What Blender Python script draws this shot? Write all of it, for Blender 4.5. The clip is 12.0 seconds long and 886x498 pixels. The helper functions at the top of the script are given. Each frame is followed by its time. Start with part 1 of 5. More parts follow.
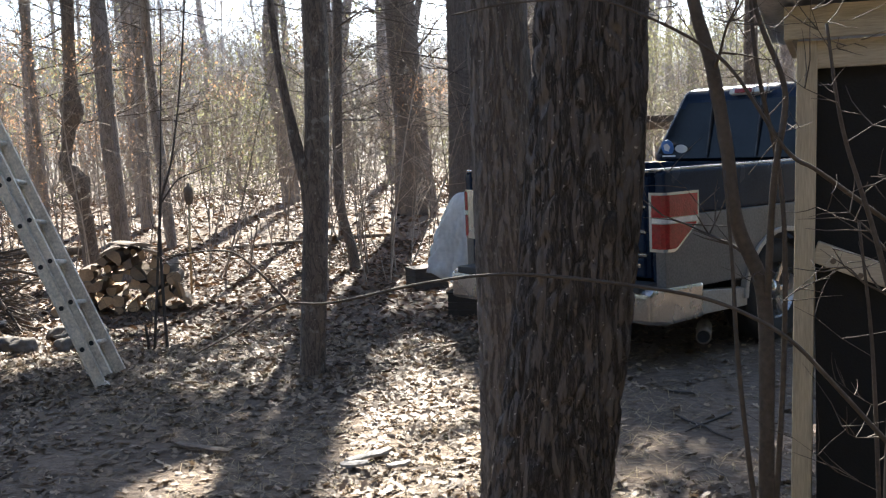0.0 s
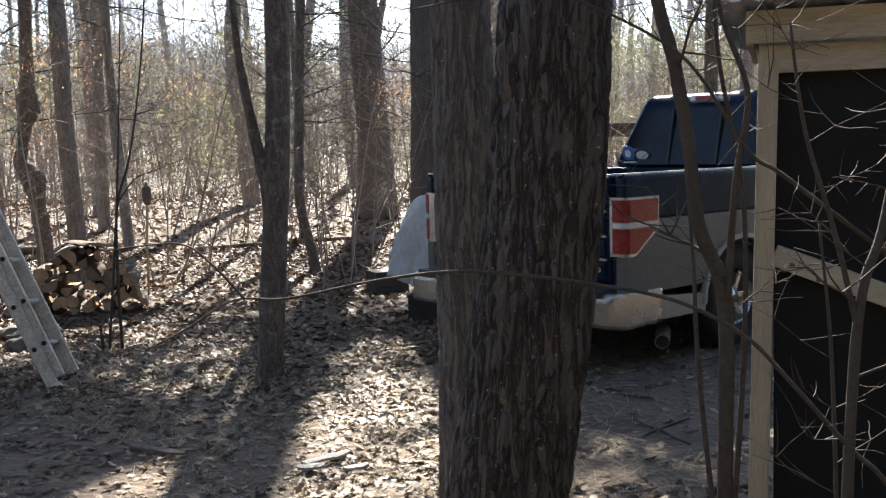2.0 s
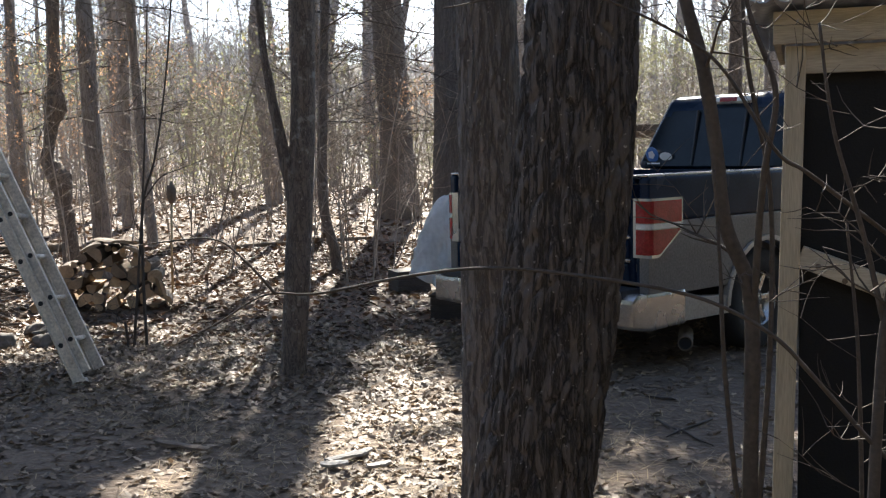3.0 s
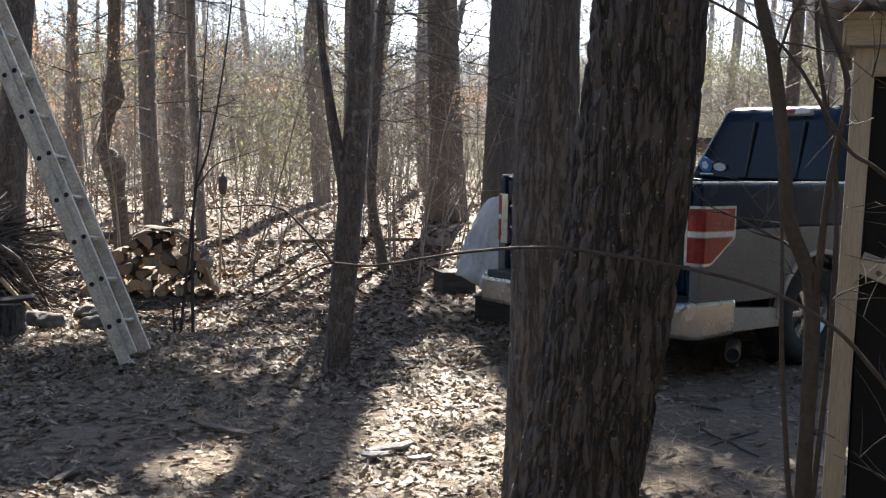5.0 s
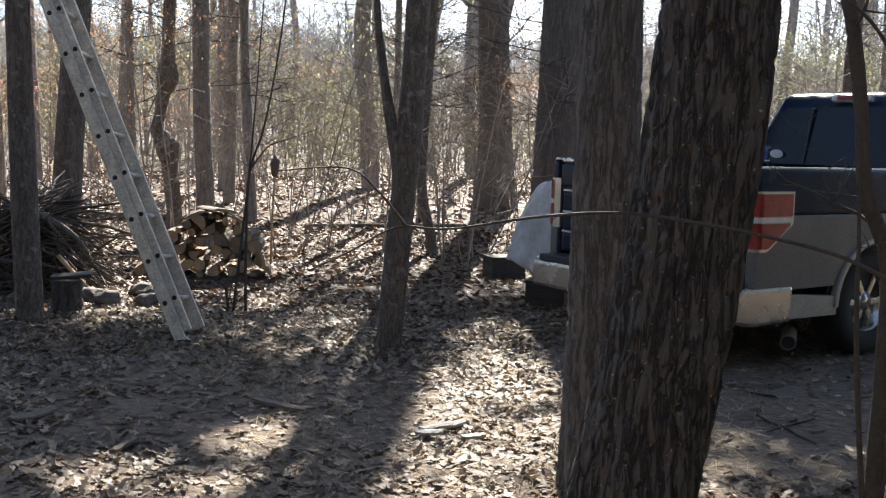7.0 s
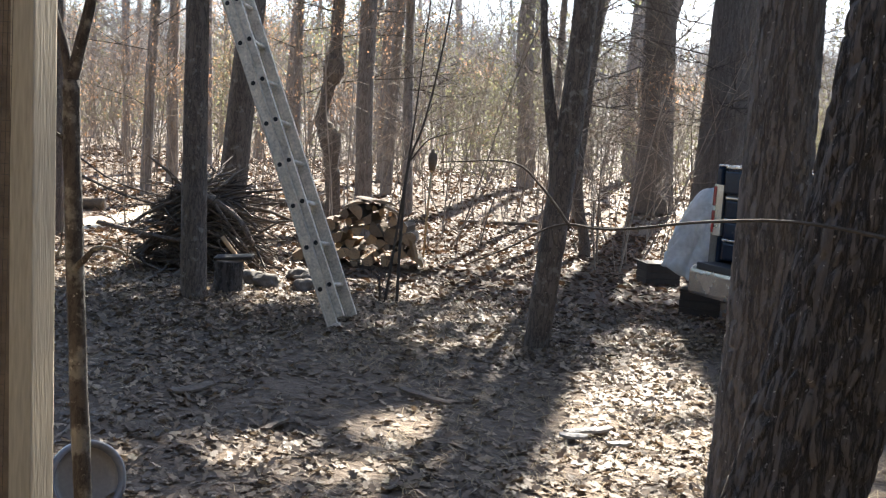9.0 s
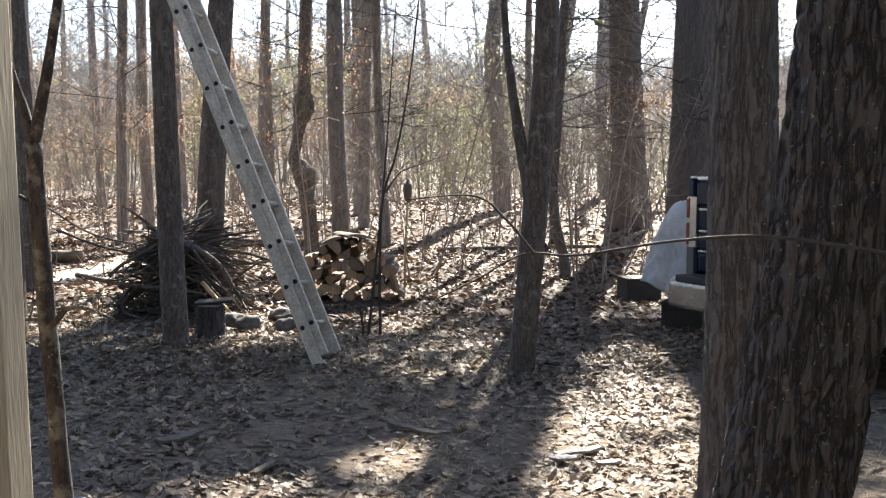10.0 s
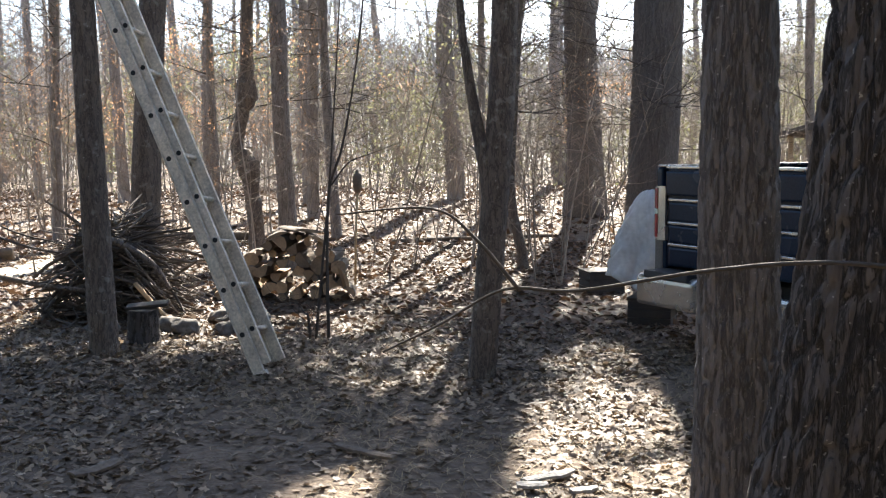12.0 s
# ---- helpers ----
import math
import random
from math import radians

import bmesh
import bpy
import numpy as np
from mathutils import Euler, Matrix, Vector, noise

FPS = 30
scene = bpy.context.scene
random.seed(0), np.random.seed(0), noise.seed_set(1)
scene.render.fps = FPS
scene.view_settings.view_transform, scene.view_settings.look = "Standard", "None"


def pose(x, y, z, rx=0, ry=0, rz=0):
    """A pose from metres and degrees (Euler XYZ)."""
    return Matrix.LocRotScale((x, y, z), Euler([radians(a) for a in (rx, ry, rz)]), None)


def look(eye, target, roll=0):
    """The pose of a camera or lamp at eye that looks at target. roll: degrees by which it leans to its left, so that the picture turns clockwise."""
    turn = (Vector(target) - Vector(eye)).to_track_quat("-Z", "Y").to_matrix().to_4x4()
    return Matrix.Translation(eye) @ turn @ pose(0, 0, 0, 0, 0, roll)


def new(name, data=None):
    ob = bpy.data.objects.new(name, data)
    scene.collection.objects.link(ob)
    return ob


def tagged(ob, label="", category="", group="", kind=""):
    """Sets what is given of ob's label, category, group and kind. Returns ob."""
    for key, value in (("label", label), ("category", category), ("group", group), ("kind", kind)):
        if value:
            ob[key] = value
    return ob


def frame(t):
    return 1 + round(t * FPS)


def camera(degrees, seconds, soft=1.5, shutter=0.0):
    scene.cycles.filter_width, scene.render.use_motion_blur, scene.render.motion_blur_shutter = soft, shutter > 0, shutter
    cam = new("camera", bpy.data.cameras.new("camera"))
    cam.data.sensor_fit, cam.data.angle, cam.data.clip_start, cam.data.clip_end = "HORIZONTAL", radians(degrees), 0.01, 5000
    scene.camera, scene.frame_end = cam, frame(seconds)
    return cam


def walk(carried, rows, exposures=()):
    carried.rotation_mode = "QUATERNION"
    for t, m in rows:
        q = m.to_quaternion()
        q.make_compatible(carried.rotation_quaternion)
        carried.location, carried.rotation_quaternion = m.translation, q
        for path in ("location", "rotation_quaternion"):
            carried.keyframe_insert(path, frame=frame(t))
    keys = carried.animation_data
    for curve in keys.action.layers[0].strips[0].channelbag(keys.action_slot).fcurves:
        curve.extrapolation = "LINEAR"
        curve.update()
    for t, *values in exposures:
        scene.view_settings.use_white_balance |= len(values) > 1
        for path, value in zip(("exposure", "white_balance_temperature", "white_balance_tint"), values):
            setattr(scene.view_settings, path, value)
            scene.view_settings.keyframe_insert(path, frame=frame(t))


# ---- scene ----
cam = camera(45.9, 12.0, soft=1.25)
PATH = [
    (0, look((0.000, 0.000, 1.512), (-0.000, 4.973, 0.997), -2.51)),
    (0.5, look((-0.008, -0.017, 1.514), (0.003, 4.962, 1.051), -2.21)),
    (1, look((-0.010, -0.010, 1.518), (0.101, 4.968, 1.062), -2.38)),
    (1.5, look((-0.012, -0.028, 1.491), (0.154, 4.951, 1.059), -1.35)),
    (2, look((0.002, 0.030, 1.491), (0.189, 5.002, 0.995), -1.63)),
    (2.5, look((-0.011, -0.002, 1.503), (0.147, 4.970, 0.997), -2.02)),
    (2.7, look((-0.013, 0.005, 1.498), (0.106, 4.979, 1.007), -1.91)),
    (4.3, look((-0.020, 0.018, 1.444), (0.109, 4.992, 0.957), 0.41)),
    (4.5, look((-0.035, 0.002, 1.449), (-0.003, 4.975, 0.930), -0.27)),
    (5, look((-0.044, 0.018, 1.425), (-0.165, 4.996, 0.971), 1.02)),
    (5.5, look((-0.007, 0.030, 1.420), (-0.152, 5.008, 0.973), -1.17)),
    (6, look((-0.036, 0.015, 1.434), (-0.083, 4.993, 0.968), -0.86)),
    (6.5, look((-0.073, -0.013, 1.418), (-0.203, 4.965, 0.961), 0.58)),
    (7, look((-0.098, 0.017, 1.375), (-0.430, 4.980, 0.865), 1.64)),
    (7.5, look((-0.146, 0.067, 1.361), (-0.966, 4.962, 0.754), 2.37)),
    (7.7, look((-0.131, 0.104, 1.353), (-1.044, 4.981, 0.734), 3.41)),
    (9.3, look((-0.113, 0.039, 1.377), (-1.190, 4.893, 0.848), 3.56)),
    (9.5, look((-0.105, 0.041, 1.386), (-1.138, 4.908, 0.887), 2.05)),
    (10, look((-0.088, 0.029, 1.385), (-1.054, 4.917, 0.968), 0.15)),
    (10.5, look((-0.135, 0.105, 1.353), (-1.015, 5.004, 0.881), 2.11)),
    (11, look((-0.143, 0.322, 1.361), (-1.287, 5.159, 0.823), -1.65)),
    (11.5, look((-0.080, 0.436, 1.359), (-1.386, 5.236, 0.854), -3.27)),
    (12, look((-0.191, 0.593, 1.402), (-0.936, 5.514, 0.922), -0.37)),
]
walk(cam, PATH, [(0, 2.62, 6480, 10), (2, 2.4, 6480, 10), (5.5, 2.36, 6480, 10), (7.5, 2.31, 6480, 10), (9.3, 2.6, 6540, 10), (12, 2.6, 6540, 10)])

# ---- world and sun ----
SUN_EL, SUN_AZ = 37.0, 0.5          # azimuth in degrees to the right of +y
world = bpy.data.worlds.new("sky")
scene.world = world
world.use_nodes = True
wn = world.node_tree
sky = wn.nodes.new("ShaderNodeTexSky")
sky.sky_type, sky.sun_disc = "NISHITA", False
sky.sun_elevation, sky.sun_rotation = radians(SUN_EL), radians(SUN_AZ)
sky.air_density, sky.dust_density, sky.ozone_density = 0.8, 0.6, 0.8
wn.nodes["Background"].inputs["Strength"].default_value = 0.075
wn.links.new(sky.outputs[0], wn.nodes["Background"].inputs["Color"])
sun = new("sun", bpy.data.lights.new("sun", "SUN"))
sun.data.energy, sun.data.angle, sun.data.color = 5.0, radians(0.55), (1.0, 0.93, 0.81)
toward = Vector((math.sin(radians(SUN_AZ)) * math.cos(radians(SUN_EL)), math.cos(radians(SUN_AZ)) * math.cos(radians(SUN_EL)), math.sin(radians(SUN_EL))))
sun.matrix_world = look(toward * 60, (0, 0, 0))


# ---- building helpers ----
def part(name, bm, material, parent=None, label="", smooth=False):
    me = bpy.data.meshes.new(name)
    bm.to_mesh(me)
    bm.free()
    me.materials.append(material)
    if smooth:
        me.polygons.foreach_set("use_smooth", [True] * len(me.polygons))
    ob = new(name, me)
    ob.parent = parent
    if label:
        ob["label"] = label
    return ob


def raw(name, verts, faces, material, parent=None, label="", smooth=False):
    me = bpy.data.meshes.new(name)
    me.from_pydata(verts, [], faces)
    me.materials.append(material)
    if smooth:
        me.polygons.foreach_set("use_smooth", [True] * len(me.polygons))
    ob = new(name, me)
    ob.parent = parent
    if label:
        ob["label"] = label
    return ob


def holder(name, m, label, category, group="", kind=""):
    ob = new(name)
    ob.empty_display_size = 0.2
    ob.matrix_world = m
    return tagged(ob, label, category, group, kind)


def slab(bm, sx, sy, sz, m=None, bevel=0.0, segments=2):
    """A box centred on m, with its edges rounded."""
    made = bmesh.ops.create_cube(bm, size=1.0)["verts"]
    bmesh.ops.scale(bm, vec=(sx, sy, sz), verts=made)
    if bevel:
        edges = list({e for v in made for e in v.link_edges})
        made = list({v for f in bmesh.ops.bevel(bm, geom=edges, offset=bevel, segments=segments, affect="EDGES", profile=0.6)["faces"] for v in f.verts} | {v for v in made if v.is_valid})
    if m is not None:
        bmesh.ops.transform(bm, matrix=m, verts=made)
    return made


def box_part(name, sx, sy, sz, m, material, parent=None, label="", bevel=0.004):
    bm = bmesh.new()
    slab(bm, sx, sy, sz, m, bevel)
    return part(name, bm, material, parent, label)


def tube_data(pts, radii, seg=8, verts=None, faces=None, rough=0.0, seed=0, cap=True):
    """Rings along a bent line; adds to verts and faces."""
    verts = [] if verts is None else verts
    faces = [] if faces is None else faces
    pts = [Vector(p) for p in pts]
    side = None
    start = len(verts)
    for i, p in enumerate(pts):
        d = (pts[min(i + 1, len(pts) - 1)] - pts[max(i - 1, 0)]).normalized()
        if side is None:
            side = d.orthogonal().normalized()
        side = (side - d * side.dot(d))
        side = side.normalized() if side.length > 1e-6 else d.orthogonal().normalized()
        up = d.cross(side)
        for k in range(seg):
            a = 2 * math.pi * k / seg
            way = side * math.cos(a) + up * math.sin(a)
            r = radii[i]
            if rough:
                r *= 1 + rough * noise.noise(Vector((way.x * 1.5 + seed, way.y * 1.5, i * 0.35 + way.z)))
            verts.append(p + way * r)
    n = len(pts)
    for i in range(n - 1):
        for k in range(seg):
            a, b = start + i * seg + k, start + i * seg + (k + 1) % seg
            faces.append((a, b, b + seg, a + seg))
    if cap:
        faces.append(tuple(start + k for k in reversed(range(seg))))
        faces.append(tuple(start + (n - 1) * seg + k for k in range(seg)))
    return verts, faces


def tube(name, pts, radii, material, parent=None, seg=8, label="", rough=0.0, seed=0):
    v, f = tube_data(pts, radii, seg, rough=rough, seed=seed)
    return raw(name, v, f, material, parent, label, smooth=True)


def bend(points, n):
    """A smooth line through a few points (Catmull-Rom)."""
    p = [Vector(q) for q in points]
    p = [p[0] * 2 - p[1]] + p + [p[-1] * 2 - p[-2]]
    out = []
    for i in range(1, len(p) - 2):
        for k in range(n):
            t = k / n
            a, b, c, d = p[i - 1], p[i], p[i + 1], p[i + 2]
            out.append(0.5 * ((2 * b) + (c - a) * t + (2 * a - 5 * b + 4 * c - d) * t * t + (3 * b - a - 3 * c + d) * t ** 3))
    out.append(p[-2])
    return out


# ---- materials ----
def material(name, colour, rough=0.8, metal=0.0, scale=8.0, vary=0.35, bump=0.3, fine=60.0, stretch=(1, 1, 1), second=None, object_space=True, bump_dist=0.01):
    """A surface with stains at one scale and grain at another."""
    m = bpy.data.materials.new(name)
    m.use_nodes = True
    nt = m.node_tree
    b = nt.nodes["Principled BSDF"]
    b.inputs["Metallic"].default_value = metal
    co = nt.nodes.new("ShaderNodeTexCoord")
    mp = nt.nodes.new("ShaderNodeMapping")
    mp.inputs["Scale"].default_value = stretch
    nt.links.new(co.outputs["Object"], mp.inputs["Vector"])
    big = nt.nodes.new("ShaderNodeTexNoise")
    big.inputs["Scale"].default_value, big.inputs["Detail"].default_value = scale, 5
    small = nt.nodes.new("ShaderNodeTexNoise")
    small.inputs["Scale"].default_value, small.inputs["Detail"].default_value = fine, 4
    for n in (big, small):
        nt.links.new(mp.outputs[0], n.inputs["Vector"])
    mix = nt.nodes.new("ShaderNodeMix")
    mix.data_type = "RGBA"
    dark = [c * (1 - vary) for c in colour]
    light = [min(1, c * (1 + vary)) for c in colour] if second is None else list(second)
    mix.inputs["A"].default_value, mix.inputs["B"].default_value = (*dark, 1), (*light, 1)
    ramp = nt.nodes.new("ShaderNodeMapRange")
    ramp.inputs["From Min"].default_value, ramp.inputs["From Max"].default_value = 0.3, 0.7
    add = nt.nodes.new("ShaderNodeMath")
    add.operation = "MULTIPLY_ADD"
    add.inputs[1].default_value = 0.5
    half = nt.nodes.new("ShaderNodeMath")
    half.operation = "MULTIPLY"
    half.inputs[1].default_value = 0.5
    nt.links.new(small.outputs[0], half.inputs[0])
    nt.links.new(big.outputs[0], add.inputs[0])
    nt.links.new(half.outputs[0], add.inputs[2])
    nt.links.new(add.outputs[0], ramp.inputs["Value"])
    nt.links.new(ramp.outputs[0], mix.inputs["Factor"])
    nt.links.new(mix.outputs["Result"], b.inputs["Base Color"])
    rr = nt.nodes.new("ShaderNodeMapRange")
    rr.inputs["To Min"].default_value, rr.inputs["To Max"].default_value = max(0, rough - 0.12), min(1, rough + 0.12)
    nt.links.new(big.outputs[0], rr.inputs["Value"])
    nt.links.new(rr.outputs[0], b.inputs["Roughness"])
    if bump:
        bp = nt.nodes.new("ShaderNodeBump")
        bp.inputs["Strength"].default_value, bp.inputs["Distance"].default_value = bump, bump_dist
        nt.links.new(small.outputs[0], bp.inputs["Height"])
        nt.links.new(bp.outputs[0], b.inputs["Normal"])
    return m


def tint_by_island(m, amount=0.5, shades=None):
    """Each loose piece of a mesh takes a shade of its own."""
    nt = m.node_tree
    b = nt.nodes["Principled BSDF"]
    old = b.inputs["Base Color"].links[0].from_socket
    geo = nt.nodes.new("ShaderNodeNewGeometry")
    ramp = nt.nodes.new("ShaderNodeValToRGB")
    shades = shades or [(0, (1 - amount,) * 3), (1, (1 + amount,) * 3)]
    while len(ramp.color_ramp.elements) < len(shades):
        ramp.color_ramp.elements.new(0.5)
    for e, (pos, col) in zip(ramp.color_ramp.elements, shades):
        e.position, e.color = pos, (*col, 1)
    mul = nt.nodes.new("ShaderNodeMix")
    mul.data_type, mul.blend_type = "RGBA", "MULTIPLY"
    mul.inputs["Factor"].default_value = 1
    nt.links.new(geo.outputs["Random Per Island"], ramp.inputs[0])
    nt.links.new(old, mul.inputs["A"])
    nt.links.new(ramp.outputs[0], mul.inputs["B"])
    nt.links.new(mul.outputs["Result"], b.inputs["Base Color"])
    return m


def see_through(m, amount):
    """Thin leaves let some light pass."""
    nt = m.node_tree
    b = nt.nodes["Principled BSDF"]
    tr = nt.nodes.new("ShaderNodeBsdfTranslucent")
    mx = nt.nodes.new("ShaderNodeMixShader")
    mx.inputs[0].default_value = amount
    nt.links.new(b.inputs["Base Color"].links[0].from_socket, tr.inputs["Color"])
    nt.links.new(b.outputs[0], mx.inputs[1])
    nt.links.new(tr.outputs[0], mx.inputs[2])
    nt.links.new(mx.outputs[0], nt.nodes["Material Output"].inputs["Surface"])
    return m


def bark(name, plate, crack, lichen, scale, stretch, strength, patch=0.62):
    """Bark in long plates: dark cracks, paler flaky edges and spots of lichen."""
    m = bpy.data.materials.new(name)
    m.use_nodes = True
    nt = m.node_tree
    N, Lk = nt.nodes.new, nt.links.new
    b = nt.nodes["Principled BSDF"]
    b.inputs["Roughness"].default_value = 0.92
    co = N("ShaderNodeTexCoord")
    mp = N("ShaderNodeMapping")
    mp.inputs["Scale"].default_value = (1, 1, stretch)
    Lk(co.outputs["Object"], mp.inputs["Vector"])
    warp = N("ShaderNodeTexNoise")
    warp.inputs["Scale"].default_value, warp.inputs["Detail"].default_value = scale * 0.35, 4
    Lk(mp.outputs[0], warp.inputs["Vector"])
    add = N("ShaderNodeVectorMath")
    add.operation = "MULTIPLY_ADD"
    add.inputs[1].default_value = (1.4 / scale,) * 3
    Lk(warp.outputs["Color"], add.inputs[0])
    Lk(mp.outputs[0], add.inputs[2])
    fis = N("ShaderNodeTexNoise")
    fis.inputs["Scale"].default_value, fis.inputs["Detail"].default_value, fis.inputs["Roughness"].default_value = scale * 0.6, 7, 0.7
    long_ = N("ShaderNodeMapping")
    long_.inputs["Scale"].default_value = (1, 1, 0.55)
    Lk(add.outputs[0], long_.inputs["Vector"])
    Lk(long_.outputs[0], fis.inputs["Vector"])
    mid = N("ShaderNodeMath")
    mid.operation = "SUBTRACT"
    mid.inputs[1].default_value = 0.5
    Lk(fis.outputs[0], mid.inputs[0])
    ab = N("ShaderNodeMath")
    ab.operation = "ABSOLUTE"
    Lk(mid.outputs[0], ab.inputs[0])
    edge = N("ShaderNodeMapRange")
    edge.inputs["From Min"].default_value, edge.inputs["From Max"].default_value = 0.002, 0.045
    Lk(ab.outputs[0], edge.inputs["Value"])
    grain = N("ShaderNodeTexNoise")
    grain.inputs["Scale"].default_value, grain.inputs["Detail"].default_value, grain.inputs["Roughness"].default_value = scale * 3.2, 6, 0.7
    Lk(mp.outputs[0], grain.inputs["Vector"])
    tone = N("ShaderNodeMapRange")
    tone.inputs["From Min"].default_value, tone.inputs["From Max"].default_value = 0.3, 0.72
    Lk(grain.outputs[0], tone.inputs["Value"])
    m1 = N("ShaderNodeMix")
    m1.data_type = "RGBA"
    m1.inputs["A"].default_value, m1.inputs["B"].default_value = (*[c * 0.72 for c in plate], 1), (*[c * 1.25 for c in plate], 1)
    Lk(tone.outputs[0], m1.inputs["Factor"])
    m2 = N("ShaderNodeMix")
    m2.data_type = "RGBA"
    m2.inputs["A"].default_value = (*crack, 1)
    Lk(edge.outputs[0], m2.inputs["Factor"])
    Lk(m1.outputs["Result"], m2.inputs["B"])
    spot = N("ShaderNodeTexNoise")
    spot.inputs["Scale"].default_value, spot.inputs["Detail"].default_value, spot.inputs["Roughness"].default_value = 11, 5, 0.65
    Lk(co.outputs["Object"], spot.inputs["Vector"])
    sp = N("ShaderNodeMapRange")
    sp.inputs["From Min"].default_value, sp.inputs["From Max"].default_value = patch, patch + 0.07
    sp.inputs["To Max"].default_value = 0.75
    Lk(spot.outputs[0], sp.inputs["Value"])
    m3 = N("ShaderNodeMix")
    m3.data_type = "RGBA"
    m3.inputs["B"].default_value = (*lichen, 1)
    Lk(sp.outputs[0], m3.inputs["Factor"])
    Lk(m2.outputs["Result"], m3.inputs["A"])
    fleck = N("ShaderNodeTexNoise")
    fleck.inputs["Scale"].default_value, fleck.inputs["Detail"].default_value, fleck.inputs["Roughness"].default_value = scale * 1.5, 3, 0.6
    Lk(co.outputs["Object"], fleck.inputs["Vector"])
    fl = N("ShaderNodeMapRange")
    fl.inputs["From Min"].default_value, fl.inputs["From Max"].default_value, fl.inputs["To Max"].default_value = 0.66, 0.71, 0.8
    Lk(fleck.outputs[0], fl.inputs["Value"])
    m4 = N("ShaderNodeMix")
    m4.data_type = "RGBA"
    m4.inputs["B"].default_value = (*[c * 1.5 for c in lichen], 1)
    Lk(fl.outputs[0], m4.inputs["Factor"])
    Lk(m3.outputs["Result"], m4.inputs["A"])
    Lk(m4.outputs["Result"], b.inputs["Base Color"])
    hsum = N("ShaderNodeMath")
    hsum.operation = "MULTIPLY_ADD"
    hsum.inputs[1].default_value = 0.45
    Lk(grain.outputs[0], hsum.inputs[0])
    Lk(edge.outputs[0], hsum.inputs[2])
    bp = N("ShaderNodeBump")
    bp.inputs["Strength"].default_value, bp.inputs["Distance"].default_value = strength, 0.25 / scale
    Lk(hsum.outputs[0], bp.inputs["Height"])
    Lk(bp.outputs[0], b.inputs["Normal"])
    return m


BARK_PINE = bark("pine_bark", (0.1, 0.087, 0.08), (0.04, 0.034, 0.031), (0.26, 0.245, 0.225), 46, 0.2, 1.0, 0.68)
BARK_FINE = bark("flaky_bark", (0.164, 0.144, 0.131), (0.1, 0.086, 0.077), (0.27, 0.25, 0.225), 44, 0.22, 0.8, 0.66)
BARK_GREY = bark("grey_bark", (0.178, 0.143, 0.117), (0.075, 0.06, 0.05), (0.3, 0.28, 0.245), 40, 0.4, 0.7, 0.585)
BARK_LICHEN = bark("lichen_bark", (0.058, 0.05, 0.043), (0.022, 0.018, 0.015), (0.2, 0.195, 0.17), 60, 0.6, 0.6, 0.52)
# lightened and greyed to paint in the haze of distance
BARK_FAR = bark("haze_paled_bark", (0.26, 0.236, 0.222), (0.14, 0.127, 0.118), (0.25, 0.24, 0.22), 14, 0.3, 0.4)
BARK_PALE = bark("pale_bark", (0.27, 0.232, 0.202), (0.12, 0.1, 0.088), (0.28, 0.26, 0.24), 30, 0.4, 0.5)
TWIG = material("twig_bark", (0.068, 0.056, 0.047), 0.85, scale=10, fine=80, vary=0.4, bump=0.3)
TWIG_TAN = material("tan_twigs", (0.25, 0.205, 0.165), 0.85, scale=3, fine=30, vary=0.45, bump=0.0)
SOIL = material("leafy_soil", (0.122, 0.086, 0.058), 0.95, scale=1.2, fine=22, vary=0.45, bump=0.9, bump_dist=0.03)
LEAF = see_through(tint_by_island(material("fallen_leaves", (0.2, 0.16, 0.119), 0.6, scale=20, fine=90, vary=0.25, bump=0.2),
                   shades=[(0, (0.42, 0.37, 0.33)), (0.45, (0.85, 0.76, 0.68)), (0.85, (1.2, 1.08, 0.95)), (1, (2.1, 1.95, 1.72))]), 0.25)
# browner leaves, darkened to stand in for the woods' mixed shade
RUSSET = see_through(tint_by_island(material("shade_darkened_russet_leaves", (0.135, 0.083, 0.05), 0.6, scale=20, fine=90, vary=0.25, bump=0.2),
                     shades=[(0, (0.4, 0.36, 0.34)), (0.5, (0.85, 0.8, 0.76)), (0.85, (1.2, 1.1, 1.0)), (1, (1.7, 1.6, 1.45))]), 0.2)
DRY_LEAF = see_through(tint_by_island(material("clinging_leaves", (0.5, 0.29, 0.165), 0.6, scale=20, fine=90, vary=0.2, bump=0.0), 0.4), 0.5)
NEEDLES = see_through(tint_by_island(material("pine_needles", (0.07, 0.085, 0.03), 0.6, scale=8, fine=60, vary=0.3, bump=0.0), 0.4), 0.35)
PLYWOOD = material("raw_timber", (0.44, 0.375, 0.27), 0.75, scale=4, fine=40, vary=0.3, bump=0.15, stretch=(6, 6, 0.5))
BOARD = material("raw_board", (0.44, 0.385, 0.29), 0.75, scale=4, fine=40, vary=0.3, bump=0.15, stretch=(0.6, 6, 6))
BLACK_SHEET = material("black_felt", (0.0055, 0.0055, 0.006), 0.85, scale=3, fine=120, vary=0.3, bump=0.15)


